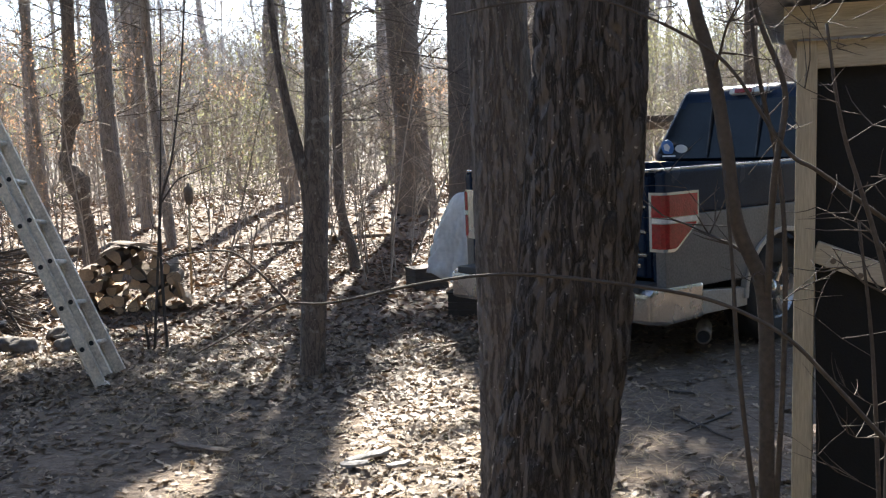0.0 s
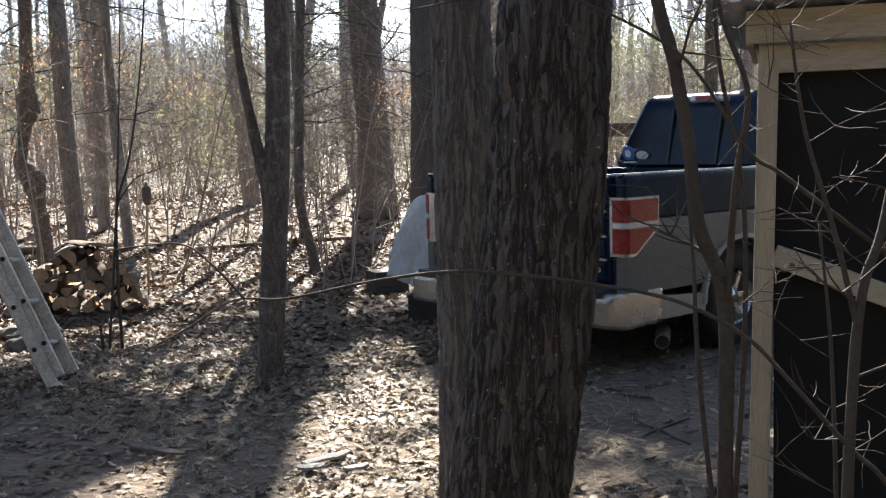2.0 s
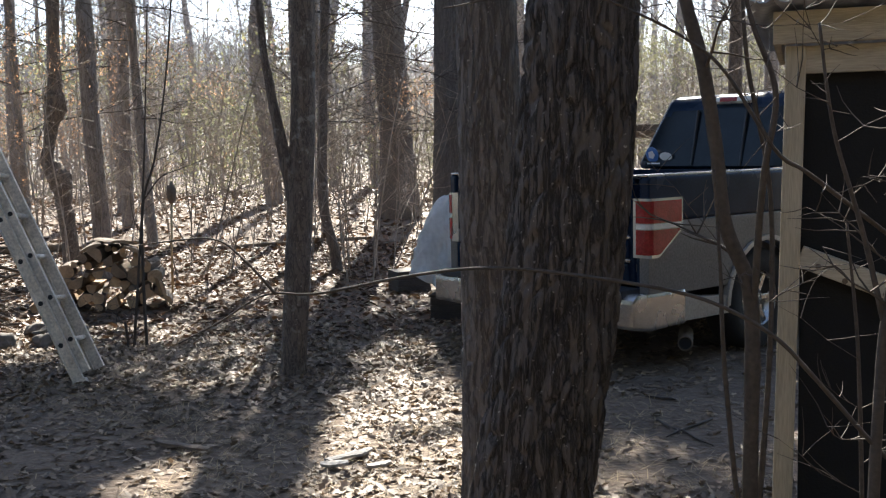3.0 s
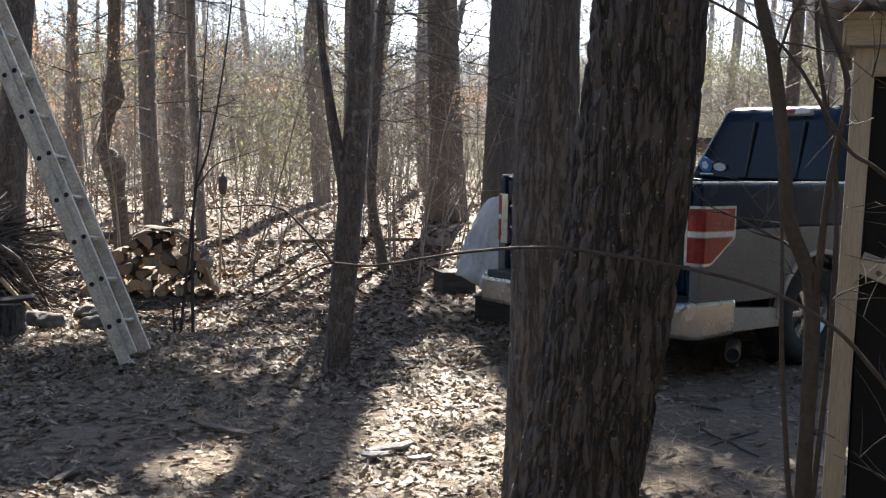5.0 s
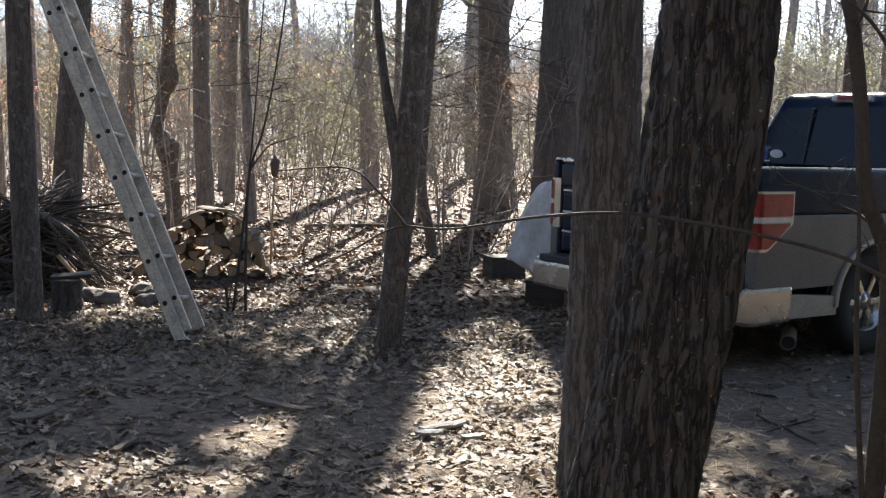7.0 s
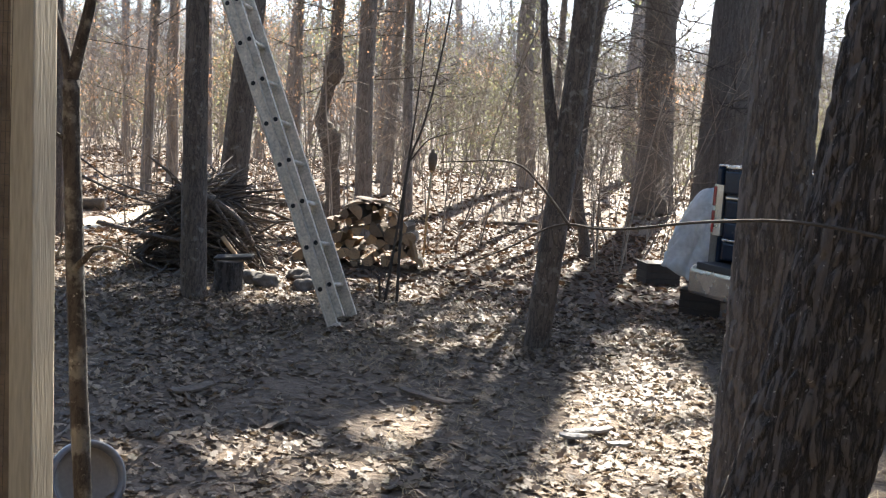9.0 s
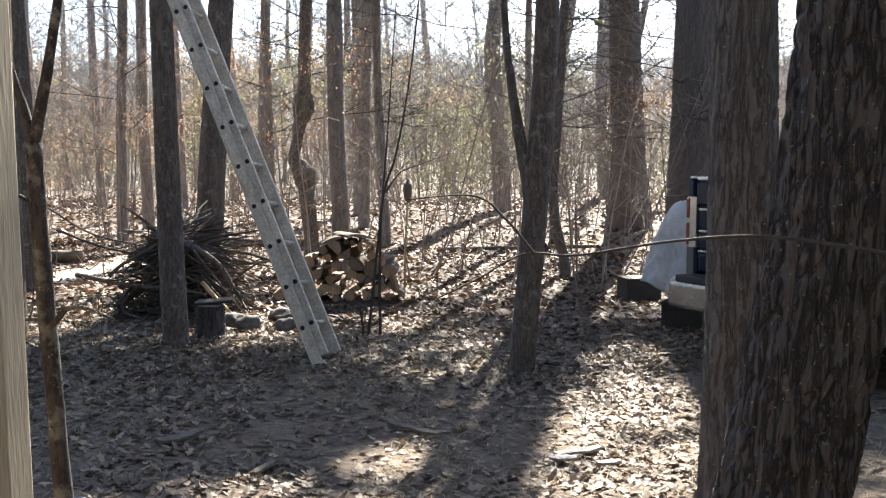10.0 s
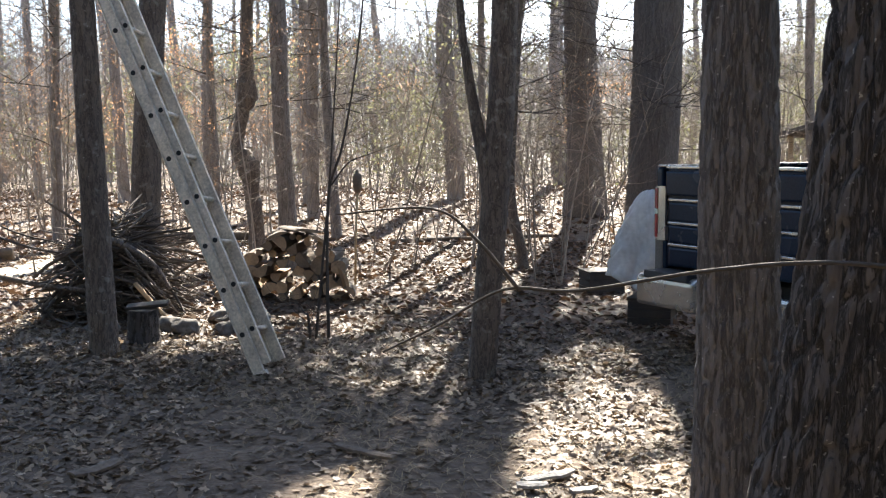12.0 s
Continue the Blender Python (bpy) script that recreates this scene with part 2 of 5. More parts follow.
def tint_by_object(m):
    """Each object takes a shade of its own."""
    nt = m.node_tree
    b = nt.nodes["Principled BSDF"]
    old = b.inputs["Base Color"].links[0].from_socket
    info = nt.nodes.new("ShaderNodeObjectInfo")
    ramp = nt.nodes.new("ShaderNodeValToRGB")
    ramp.color_ramp.elements[0].color, ramp.color_ramp.elements[1].color = (0.5, 0.5, 0.52, 1), (1.45, 1.3, 1.1, 1)
    mul = nt.nodes.new("ShaderNodeMix")
    mul.data_type, mul.blend_type = "RGBA", "MULTIPLY"
    mul.inputs["Factor"].default_value = 1
    nt.links.new(info.outputs["Random"], ramp.inputs[0])
    nt.links.new(old, mul.inputs["A"])
    nt.links.new(ramp.outputs[0], mul.inputs["B"])
    nt.links.new(mul.outputs["Result"], b.inputs["Base Color"])
    return m


PAINT_BLUE = material("dusty_blue_paint", (0.009, 0.019, 0.04), 0.25, metal=0.0, scale=3, fine=90, vary=0.35, bump=0.02)
# blue paint under dust, greyed further to include the ground's reflection
PAINT_DUST_REFLECTION = material("dust_and_reflection_grey", (0.15, 0.142, 0.13), 0.38, metal=0.0, scale=2.5, fine=70, vary=0.4, bump=0.02)
PAINT_TAN = material("dusty_tan_paint", (0.34, 0.31, 0.27), 0.45, metal=0.2, scale=3, fine=60, vary=0.3, bump=0.03)
CHROME = material("dusty_chrome", (0.45, 0.43, 0.405), 0.26, metal=0.75, scale=4, fine=60, vary=0.3, bump=0.03)
RUBBER = material("black_rubber", (0.02, 0.019, 0.018), 0.8, scale=8, fine=90, vary=0.4, bump=0.2)
DARK_PLASTIC = material("dark_plastic", (0.03, 0.031, 0.034), 0.6, scale=6, fine=90, vary=0.3, bump=0.05)
BEZEL = material("polished_bezel", (0.62, 0.61, 0.58), 0.22, metal=0.5, scale=6, fine=60, vary=0.12, bump=0.0)
RED_LENS = material("red_lens", (0.26, 0.012, 0.016), 0.15, scale=9, fine=70, vary=0.45, bump=0.35)
WHITE_LENS = material("clear_lens", (0.62, 0.6, 0.56), 0.25, scale=20, fine=120, vary=0.2, bump=0.1)
GLASS = material("tinted_glass", (0.008, 0.011, 0.014), 0.06, scale=2, fine=30, vary=0.3, bump=0.0)
ALUMINIUM = material("weathered_aluminium", (0.62, 0.55, 0.45), 0.6, metal=0.05, scale=9, fine=55, vary=0.5, bump=0.12)
# flat black that paints the shade inside ladder holes and the pipe
HOLE = material("painted_hole_shadow", (0.02, 0.02, 0.02), 0.9, scale=8, fine=60, bump=0.0)
CUT_WOOD = tint_by_object(material("split_wood", (0.36, 0.265, 0.175), 0.8, scale=9, fine=55, vary=0.35, bump=0.4))
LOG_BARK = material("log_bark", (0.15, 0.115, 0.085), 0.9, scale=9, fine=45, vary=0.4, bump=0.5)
WEATHERED = material("weathered_wood", (0.3, 0.285, 0.265), 0.85, scale=9, fine=60, vary=0.35, bump=0.4)
DARK_WOOD = material("dark_brown_wood", (0.05, 0.041, 0.034), 0.8, scale=7, fine=45, vary=0.35, bump=0.3)
STONE = material("field_stone", (0.13, 0.115, 0.1), 0.9, scale=9, fine=40, vary=0.5, bump=0.6)
METAL_ROOF = material("galvanised_roof", (0.35, 0.37, 0.4), 0.4, metal=0.7, scale=4, fine=40, vary=0.3, bump=0.05)
WIRE = material("rusty_wire", (0.12, 0.1, 0.08), 0.7, metal=0.4, scale=20, fine=90, vary=0.3, bump=0.0)
PLASTIC = material("grey_plastic", (0.2, 0.185, 0.17), 0.35, scale=6, fine=80, vary=0.2, bump=0.03)
RIM_PLASTIC = material("glossy_grey_rim", (0.16, 0.165, 0.18), 0.2, scale=6, fine=80, vary=0.2, bump=0.02)
SHEET = see_through(material("clear_plastic_sheet", (0.82, 0.82, 0.8), 0.12, scale=5, fine=22, vary=0.15, bump=0.8, bump_dist=0.02), 0.5)
BAMBOO = material("bamboo", (0.42, 0.3, 0.16), 0.6, scale=6, fine=50, vary=0.3, bump=0.1)
STRAW = tint_by_island(material("dry_grass", (0.3, 0.225, 0.13), 0.8, scale=10, fine=60, vary=0.2, bump=0.0), 0.4)
DECAL_BLUE = material("blue_decal", (0.05, 0.16, 0.42), 0.5, scale=20, fine=90, vary=0.1, bump=0.0)
DECAL_WHITE = material("white_decal", (0.7, 0.7, 0.7), 0.5, scale=20, fine=90, vary=0.1, bump=0.0)
# pale grey that carries the air's haze for woods far off
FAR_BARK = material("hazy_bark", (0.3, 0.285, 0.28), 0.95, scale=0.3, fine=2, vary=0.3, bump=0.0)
for m_ in (TWIG_TAN,):
    tint_by_island(m_, 0.45)
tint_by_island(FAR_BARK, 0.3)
PAINT_BLUE.node_tree.nodes["Principled BSDF"].inputs["Specular IOR Level"].default_value = 0.16
GLASS.node_tree.nodes["Principled BSDF"].inputs["Specular IOR Level"].default_value = 0.22
PAINT_DUST_REFLECTION.node_tree.nodes["Principled BSDF"].inputs["Specular IOR Level"].default_value = 0.25
PINE_GREEN = NEEDLES
OLIVE = see_through(tint_by_island(material("olive_foliage", (0.2, 0.2, 0.11), 0.7, scale=6, fine=40, vary=0.3, bump=0.0), 0.4), 0.5)



def fade_to_haze(m):
    """Far off, the ground turns grey: haze over the hillside, painted in by distance."""
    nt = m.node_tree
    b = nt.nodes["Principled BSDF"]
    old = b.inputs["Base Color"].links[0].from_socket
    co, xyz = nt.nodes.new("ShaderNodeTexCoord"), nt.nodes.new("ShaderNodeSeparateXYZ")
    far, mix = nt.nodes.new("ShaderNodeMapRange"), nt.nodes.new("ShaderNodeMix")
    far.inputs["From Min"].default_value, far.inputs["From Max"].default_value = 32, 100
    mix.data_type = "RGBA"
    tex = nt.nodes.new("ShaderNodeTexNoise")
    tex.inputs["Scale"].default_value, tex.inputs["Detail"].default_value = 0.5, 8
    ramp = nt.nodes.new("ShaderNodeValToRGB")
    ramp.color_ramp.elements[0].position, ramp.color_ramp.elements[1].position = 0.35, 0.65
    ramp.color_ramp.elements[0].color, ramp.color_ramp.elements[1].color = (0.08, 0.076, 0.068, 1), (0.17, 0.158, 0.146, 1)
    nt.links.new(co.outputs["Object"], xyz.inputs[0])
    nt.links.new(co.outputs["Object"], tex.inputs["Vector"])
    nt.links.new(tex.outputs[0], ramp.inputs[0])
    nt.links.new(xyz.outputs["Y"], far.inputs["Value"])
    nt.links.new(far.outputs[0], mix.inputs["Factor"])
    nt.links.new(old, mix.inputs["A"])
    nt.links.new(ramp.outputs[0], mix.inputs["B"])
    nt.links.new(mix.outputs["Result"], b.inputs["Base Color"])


fade_to_haze(SOIL)
rng = np.random.default_rng(7)
rnd = random.Random(11)


# ---- ground ----
def smooth_step(a, b, x):
    t = min(1, max(0, (x - a) / (b - a)))
    return t * t * (3 - 2 * t)


def G(x, y):
    """Height of the woodland floor."""
    near = 0.018 * noise.noise(Vector((x * 0.9, y * 0.9, 0))) + 0.008 * noise.noise(Vector((x * 4, y * 4, 3)))
    roll_ = smooth_step(11, 30, y) * 0.35 * noise.noise(Vector((x * 0.08, y * 0.08, 5)))
    hill = 24 * smooth_step(75, 330, y) * (1 + 0.25 * noise.noise(Vector((x * 0.006, y * 0.004, 9))))
    bank = 0.25 * smooth_step(14, 26, y)
    return near + roll_ + bank + hill


def axis(a, b, mid0, mid1, step, grow):
    out, v, s = [], mid0, step
    while v > a:
        v -= s
        s *= grow
        out.append(v)
    out = out[::-1]
    v = mid0
    while v < mid1:
        out.append(v)
        v += step
    s = step
    while v < b:
        out.append(v)
        v += s
        s *= grow
    return out


gx, gy = axis(-420, 420, -6, 4, 0.1, 1.16), axis(-60, 620, 1.5, 12, 0.1, 1.1)
gverts = [(x, y, G(x, y)) for y in gy for x in gx]
nx = len(gx)
gfaces = [(j * nx + i, j * nx + i + 1, (j + 1) * nx + i + 1, (j + 1) * nx + i) for j in range(len(gy) - 1) for i in range(nx - 1)]
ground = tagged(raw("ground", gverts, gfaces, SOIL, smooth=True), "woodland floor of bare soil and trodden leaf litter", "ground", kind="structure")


def blades(name, centres, length, width, material_, curl, flat, label, category, lift=0.0, parent=None, lobes=False):
    """Many small bent leaves as one mesh."""
    n = len(centres)
    L = length * rng.uniform(0.6, 1.35, n)
    W = width * rng.uniform(0.7, 1.3, n)
    yaw = rng.uniform(0, 2 * np.pi, n)
    if flat:
        tilt, rollv = rng.normal(0, 0.26, n), rng.normal(0, 0.26, n)
    else:
        tilt, rollv = rng.uniform(-1.5, 1.5, n), rng.uniform(-3.1, 3.1, n)
    c = curl * rng.uniform(-0.5, 1.0, n)
    if lobes:
        shape = [(-0.55, 0, 0), (-0.3, 0.32, 0.6), (-0.12, 0.2, 0.3), (0.1, 0.5, 1.0), (0.2, 0.22, 0.35), (0.5, 0.0, 0.5), (0.2, -0.22, 0.35), (0.1, -0.5, 1.0), (-0.12, -0.2, 0.3), (-0.3, -0.32, 0.6)]
        tris = [(0, 1, 9), (1, 2, 8), (1, 8, 9), (2, 3, 4), (2, 4, 6), (2, 6, 8), (6, 7, 8), (4, 5, 6)]
    else:
        shape = [(-0.5, 0, 0.3), (0.0, 0.5, 1.0), (0.0, 0.0, 0.0), (0.0, -0.5, 1.0), (0.5, 0, 0.5)]
        tris = [(0, 2, 1), (0, 3, 2), (1, 2, 4), (2, 3, 4)]
    k = len(shape)
    pts = np.zeros((n, k, 3))
    for i, (a, b, h) in enumerate(shape):
        pts[:, i, 0], pts[:, i, 1], pts[:, i, 2] = a * L, b * W, h * c * L
    cr, sr = np.cos(rollv)[:, None], np.sin(rollv)[:, None]
    y1, z1 = pts[:, :, 1] * cr - pts[:, :, 2] * sr, pts[:, :, 1] * sr + pts[:, :, 2] * cr
    ct, st = np.cos(tilt)[:, None], np.sin(tilt)[:, None]
    x2, z2 = pts[:, :, 0] * ct + z1 * st, -pts[:, :, 0] * st + z1 * ct
    cy, sy = np.cos(yaw)[:, None], np.sin(yaw)[:, None]
    out = np.stack([x2 * cy - y1 * sy, x2 * sy + y1 * cy, z2], -1)
    if flat:
        out[:, :, 2] -= out[:, :, 2].min(axis=1, keepdims=True)
    out += np.asarray(centres)[:, None, :]
    out[:, :, 2] += lift
    base = (np.arange(n) * k)[:, None, None]
    faces = (np.array(tris)[None] + base).reshape(-1, 3)
    me = bpy.data.meshes.new(name)
    me.vertices.add(n * k)
    me.vertices.foreach_set("co", out.reshape(-1))
    me.loops.add(len(faces) * 3)
    me.loops.foreach_set("vertex_index", faces.reshape(-1).astype(np.int32))
    me.polygons.add(len(faces))
    me.polygons.foreach_set("loop_start", np.arange(0, len(faces) * 3, 3, dtype=np.int32))
    me.update(calc_edges=True)
    me.materials.append(material_)
    ob = new(name, me)
    ob.parent = parent
    if label:
        tagged(ob, label, category, kind="stuff")
    return ob


def scatter(n, x0, x1, y0, y1, keep=None):
    out = []
    while len(out) < n:
        y = y0 + (y1 - y0) * rnd.random()
        half = y / max(y1, 1)
        x = x0 + (x1 - x0) * rnd.random()
        if keep and not keep(x, y):
            continue
        out.append((x, y, G(x, y)))
    return out


def in_wedge(x, y):
    return -0.95 * y - 1.2 < x < 0.62 * y + 1.0


def littered(x, y):
    worn = noise.noise(Vector((x * 0.7 + 3, y * 0.45, 1)))
    bare = abs(x + 0.7 + 0.12 * y) < 0.9 and y < 6.5
    under_truck = 0.3 < x - 0.75 * (y - 7.3) < 4 and x + 1.33 * y > 8.6 and y < 9.5
    if (under_truck or (x > 0.75 and y > 4.4)) and y < 9.5 and rnd.random() < 0.85:
        return False
    if y < 6.3 and x > -4.5 and rnd.random() < 0.5 * min(1.0, (6.6 - y) / 1.5):
        return False
    return in_wedge(x, y) and (worn > (0.0 if bare else -0.75) or rnd.random() < 0.45)


blades("leaf_litter", scatter(48000, -8, 6, 2.0, 8.8, littered), 0.062, 0.042, LEAF, 0.28, True, "curled grey-brown oak leaves lying on the soil", "leaves", 0.003, lobes=True)
blades("leaf_litter", scatter(46000, -13, 10, 8.0, 16, littered), 0.078, 0.054, RUSSET, 0.3, True, "sunlit dry leaves covering the woodland floor", "leaves", 0.003)
blades("leaf_litter", scatter(30000, -26, 20, 15, 34, in_wedge), 0.13, 0.095, RUSSET, 0.3, True, "bright dry leaves between the distant saplings", "leaves", 0.003)


blades("leaf_litter", scatter(9000, -7, 6, -5.0, 2.2), 0.075, 0.05, LEAF, 0.28, True, "curled grey-brown leaves on the path", "leaves", 0.003)


def grass_tufts():
    verts, faces = [], []
    for _ in range(13000):
        while True:
            x, y = rnd.uniform(-6, 4.0), rnd.uniform(2.2, 9)
            if (abs(x + 0.2) < 1.1 and 3.3 < y < 5.6) or noise.noise(Vector((x * 0.8, y * 0.8, 20))) > 0.1 or rnd.random() < 0.06:
                break
        z, a, l = G(x, y) + 0.004, rnd.uniform(0, 6.28), rnd.uniform(0.05, 0.16)
        dx, dy, w = math.cos(a) * l, math.sin(a) * l, 0.0016
        i = len(verts)
        nx_, ny_ = -math.sin(a) * w, math.cos(a) * w
        h = rnd.uniform(0.004, 0.03)
        verts += [(x - nx_, y - ny_, z), (x + nx_, y + ny_, z), (x + dx * 0.5 + nx_, y + dy * 0.5 + ny_, z + h), (x + dx * 0.5 - nx_, y + dy * 0.5 - ny_, z + h), (x + dx, y + dy, z + h * 0.4)]
        faces += [(i, i + 1, i + 2, i + 3), (i + 3, i + 2, i + 4)]
    return tagged(raw("dry_grass", verts, faces, STRAW), "flattened straw-coloured grass and pine needles on the soil", "grass", kind="stuff")


grass_tufts()


def ground_sticks():
    for k in range(46):
        x, y = rnd.uniform(-5.5, 2.2), rnd.uniform(2.6, 9.5)
        a, l, r = rnd.uniform(0, 6.28), rnd.uniform(0.15, 0.6), rnd.uniform(0.003, 0.009)
        pts = []
        for i in range(5):
            t = i / 4 - 0.5
            px, py = x + math.cos(a) * l * t + rnd.uniform(-0.012, 0.012), y + math.sin(a) * l * t + rnd.uniform(-0.012, 0.012)
            pts.append((px, py, G(px, py) + r * 0.8 + 0.004))
        s = tube("stick", pts, [r, r, r * 0.9, r * 0.8, r * 0.5], TWIG, None, 5)
        tagged(s, "short brown stick lying on leaf litter", "stick", "fallen sticks")


ground_sticks()


def bark_chunk(x, y, yaw, l, w, label):
    verts, faces = [], []
    n = 7
    for i in range(n):
        t = i / (n - 1)
        for k in range(4):
            u = (k / 3 - 0.5) * w * (0.55 + 0.45 * math.sin(math.pi * min(0.95, max(0.08, t)))) + rnd.uniform(-0.006, 0.006)
            verts.append((((t - 0.5) * l), u, 0.03 - 6.0 * u * u + rnd.uniform(0, 0.006)))
    m = len(verts)
    verts += [(a, b, c - 0.012) for a, b, c in verts]
    for i in range(n - 1):
        for k in range(3):
            a = i * 4 + k
            faces += [(a, a + 4, a + 5, a + 1), (m + a, m + a + 1, m + a + 5, m + a + 4)]
    for i in range(n - 1):
        a = i * 4
        faces += [(a, m + a, m + a + 4, a + 4), (a + 3, a + 7, m + a + 7, m + a + 3)]
    faces += [(0, 1, 2, 3, m + 3, m + 2, m + 1, m), tuple(reversed((m - 4, m - 3, m - 2, m - 1, 2 * m - 1, 2 * m - 2, 2 * m - 3, 2 * m - 4)))]
    ob = raw("wood_chip", verts, faces, WEATHERED if "pale" in label else LOG_BARK, None)
    ob.matrix_world = pose(x, y, G(x, y) + 0.004, 0, 0, yaw)
    return tagged(ob, label, "wood chip", "wood scraps on the ground")


for x_, y_, a_, l_, w_, lab in ((-0.4, 4.92, 40, 0.26, 0.07, "pale splintered wood scrap lying on sunlit soil"), (-0.46, 4.78, 10, 0.13, 0.06, "pale flat bark piece on sunlit soil"),
                                (-1.25, 5.15, -30, 0.36, 0.05, "dark broken bark strip on trodden soil"), (-2.35, 4.75, 65, 0.26, 0.09, "grey weathered wood block on leaf litter"),
                                (-1.75, 4.35, 80, 0.2, 0.04, "dark bark strip lying on shaded soil"), (-0.25, 4.75, 20, 0.12, 0.05, "pale splintered wood scrap lying on sunlit soil")):
    bark_chunk(x_, y_, a_, l_, w_, lab)


# ---- trees ----
def bark_trunk(name, line, radii, seg, rings, plate, depth, mat, parent, label=""):
    """A trunk whose bark stands up in long plates with cracks between."""
    pts = bend(line, max(1, rings // (len(line) - 1)))
    n = len(pts)
    verts, faces = [], []
    for i, p in enumerate(pts):
        t = i / (n - 1) * (len(radii) - 1)
        k = min(len(radii) - 2, int(t))
        r = radii[k] + (radii[k + 1] - radii[k]) * (t - k)
        for s in range(seg):
            a = 2 * math.pi * s / seg
            cx, cy = math.cos(a), math.sin(a)
            q = Vector((cx * r / plate, cy * r / plate, p.z / (plate * 3.6)))
            q += Vector((noise.noise(q * 0.7), noise.noise(q * 0.7 + Vector((9, 0, 0))), 0)) * 0.7
            dist = noise.voronoi(q)[0]
            crack = min(1.0, (dist[1] - dist[0]) * 3.2)
            lump = noise.noise(Vector((cx * 1.3, cy * 1.3, p.z * 0.8)))
            fine_ = noise.noise(q * 4.5)
            rr = r * (1 + 0.05 * lump) + depth * (crack - 0.75) + depth * 0.22 * fine_
            verts.append((p.x + cx * rr, p.y + cy * rr, p.z))
    for i in range(n - 1):
        for s in range(seg):
            a, b = i * seg + s, i * seg + (s + 1) % seg
            faces.append((a, b, b + seg, a + seg))
    faces.append(tuple((n - 1) * seg + k for k in range(seg)))
    return raw(name, verts, faces, mat, parent, label, smooth=True)


def grow(verts, faces, p, d, length, r, level, rs, spread=0.7, up=0.15, seg=4, steps=4):
    """A branch with side twigs."""
    pts, rad = [p.copy()], [r]
    for i in range(steps):
        d = (d + Vector((rs.uniform(-1, 1), rs.uniform(-1, 1), rs.uniform(-1, 1) + up)) * 0.22).normalized()
        p = p + d * (length / steps)
        pts.append(p.copy())
        rad.append(r * (1 - 0.75 * (i + 1) / steps))
    tube_data(pts, rad, seg if level else 3, verts, faces, cap=False)
    if level > 0:
        for i in range(1, steps + 1):
            for _ in range(2 if level > 1 else rs.choice((1, 2))):
                side = Vector((rs.uniform(-1, 1), rs.uniform(-1, 1), rs.uniform(-0.4, 0.9))).normalized()
                grow(verts, faces, pts[i], (d * (1 - spread) + side * spread).normalized(), length * rs.uniform(0.35, 0.6), rad[i] * 0.6 + 0.0012, level - 1, rs, spread, up, 3, 3)
    return pts


def tips_of(verts, n, rs):
    return [verts[rs.randrange(len(verts))] for _ in range(n)]


def make_tree(name, label, line, radii, mat, seed, limbs=(3.5, 10), limb_count=12, limb_len=2.2, detail=None, needles=0, needle_spread=0.35, level=1, group="", leaf_mat=None, leaf_size=(0.11, 0.02), top_fork=True):
    """A standing tree: trunk, limbs and what hangs on them. line: from the ground to the top."""
    rs = random.Random(seed)
    base = Vector(line[0])
    line = [Vector(q) for q in line]
    line[0].z = G(base.x, base.y) - 0.05
    tree = holder(name, Matrix.Translation((base.x, base.y, G(base.x, base.y))), label, "tree", group)
    inv = Matrix.Translation((-base.x, -base.y, -G(base.x, base.y)))
    loc = [inv @ q for q in line]
    if detail:
        bark_trunk("trunk", loc, radii, detail[0], detail[1], detail[2], detail[3], mat, tree)
    else:
        pts = bend(loc, 7)
        n = len(pts)
        rad = []
        for i in range(n):
            t = i / (n - 1) * (len(radii) - 1)
            k = min(len(radii) - 2, int(t))
            rad.append(radii[k] + (radii[k + 1] - radii[k]) * (t - k))
        pts.insert(1, pts[0] + (pts[1] - pts[0]) * 0.35)
        rad.insert(1, rad[0])
        rad[0] *= 1.3
        tube("trunk", pts, rad, mat, tree, 14, rough=0.22, seed=seed)
    spine = bend(loc, 12)
    v, f = [], []
    for i in range(limb_count):
        h = limbs[0] + (limbs[1] - limbs[0]) * (i + rs.random()) / limb_count
        p = min(spine, key=lambda q: abs(q.z - h))
        a = rs.uniform(0, 6.283)
        ln = limb_len * rs.uniform(0.5, 1.15) * (1.15 - 0.5 * i / limb_count)
        d = Vector((math.cos(a), math.sin(a), rs.uniform(-0.1, 0.5))).normalized()
        grow(v, f, p.copy(), d, ln, max(0.006, radii[-1] * 0.45 + 0.006), level, rs, up=0.05)
    if v:
        tagged(raw("crown", v, f, mat if radii[0] > 0.1 else TWIG, tree, "bare branching crown", smooth=True), kind="stuff")
    if needles and v:
        spots = []
        for q in tips_of(v, needles, rs):
            spots.append((q[0] + rs.gauss(0, needle_spread), q[1] + rs.gauss(0, needle_spread), q[2] + rs.gauss(0, needle_spread * 0.5)))
        blades("foliage", spots, leaf_size[0], leaf_size[1], leaf_mat or NEEDLES, 0.3, False, "sparse clustered foliage", "", parent=tree)
    return tree


# ground sun patches cut from added crowns: x, y, half width, half length
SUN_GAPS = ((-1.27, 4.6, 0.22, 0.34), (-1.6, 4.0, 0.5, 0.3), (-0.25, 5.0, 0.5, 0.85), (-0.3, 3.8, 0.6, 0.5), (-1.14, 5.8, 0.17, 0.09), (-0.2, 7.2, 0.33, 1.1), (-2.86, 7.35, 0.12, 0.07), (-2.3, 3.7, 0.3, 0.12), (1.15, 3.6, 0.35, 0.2))


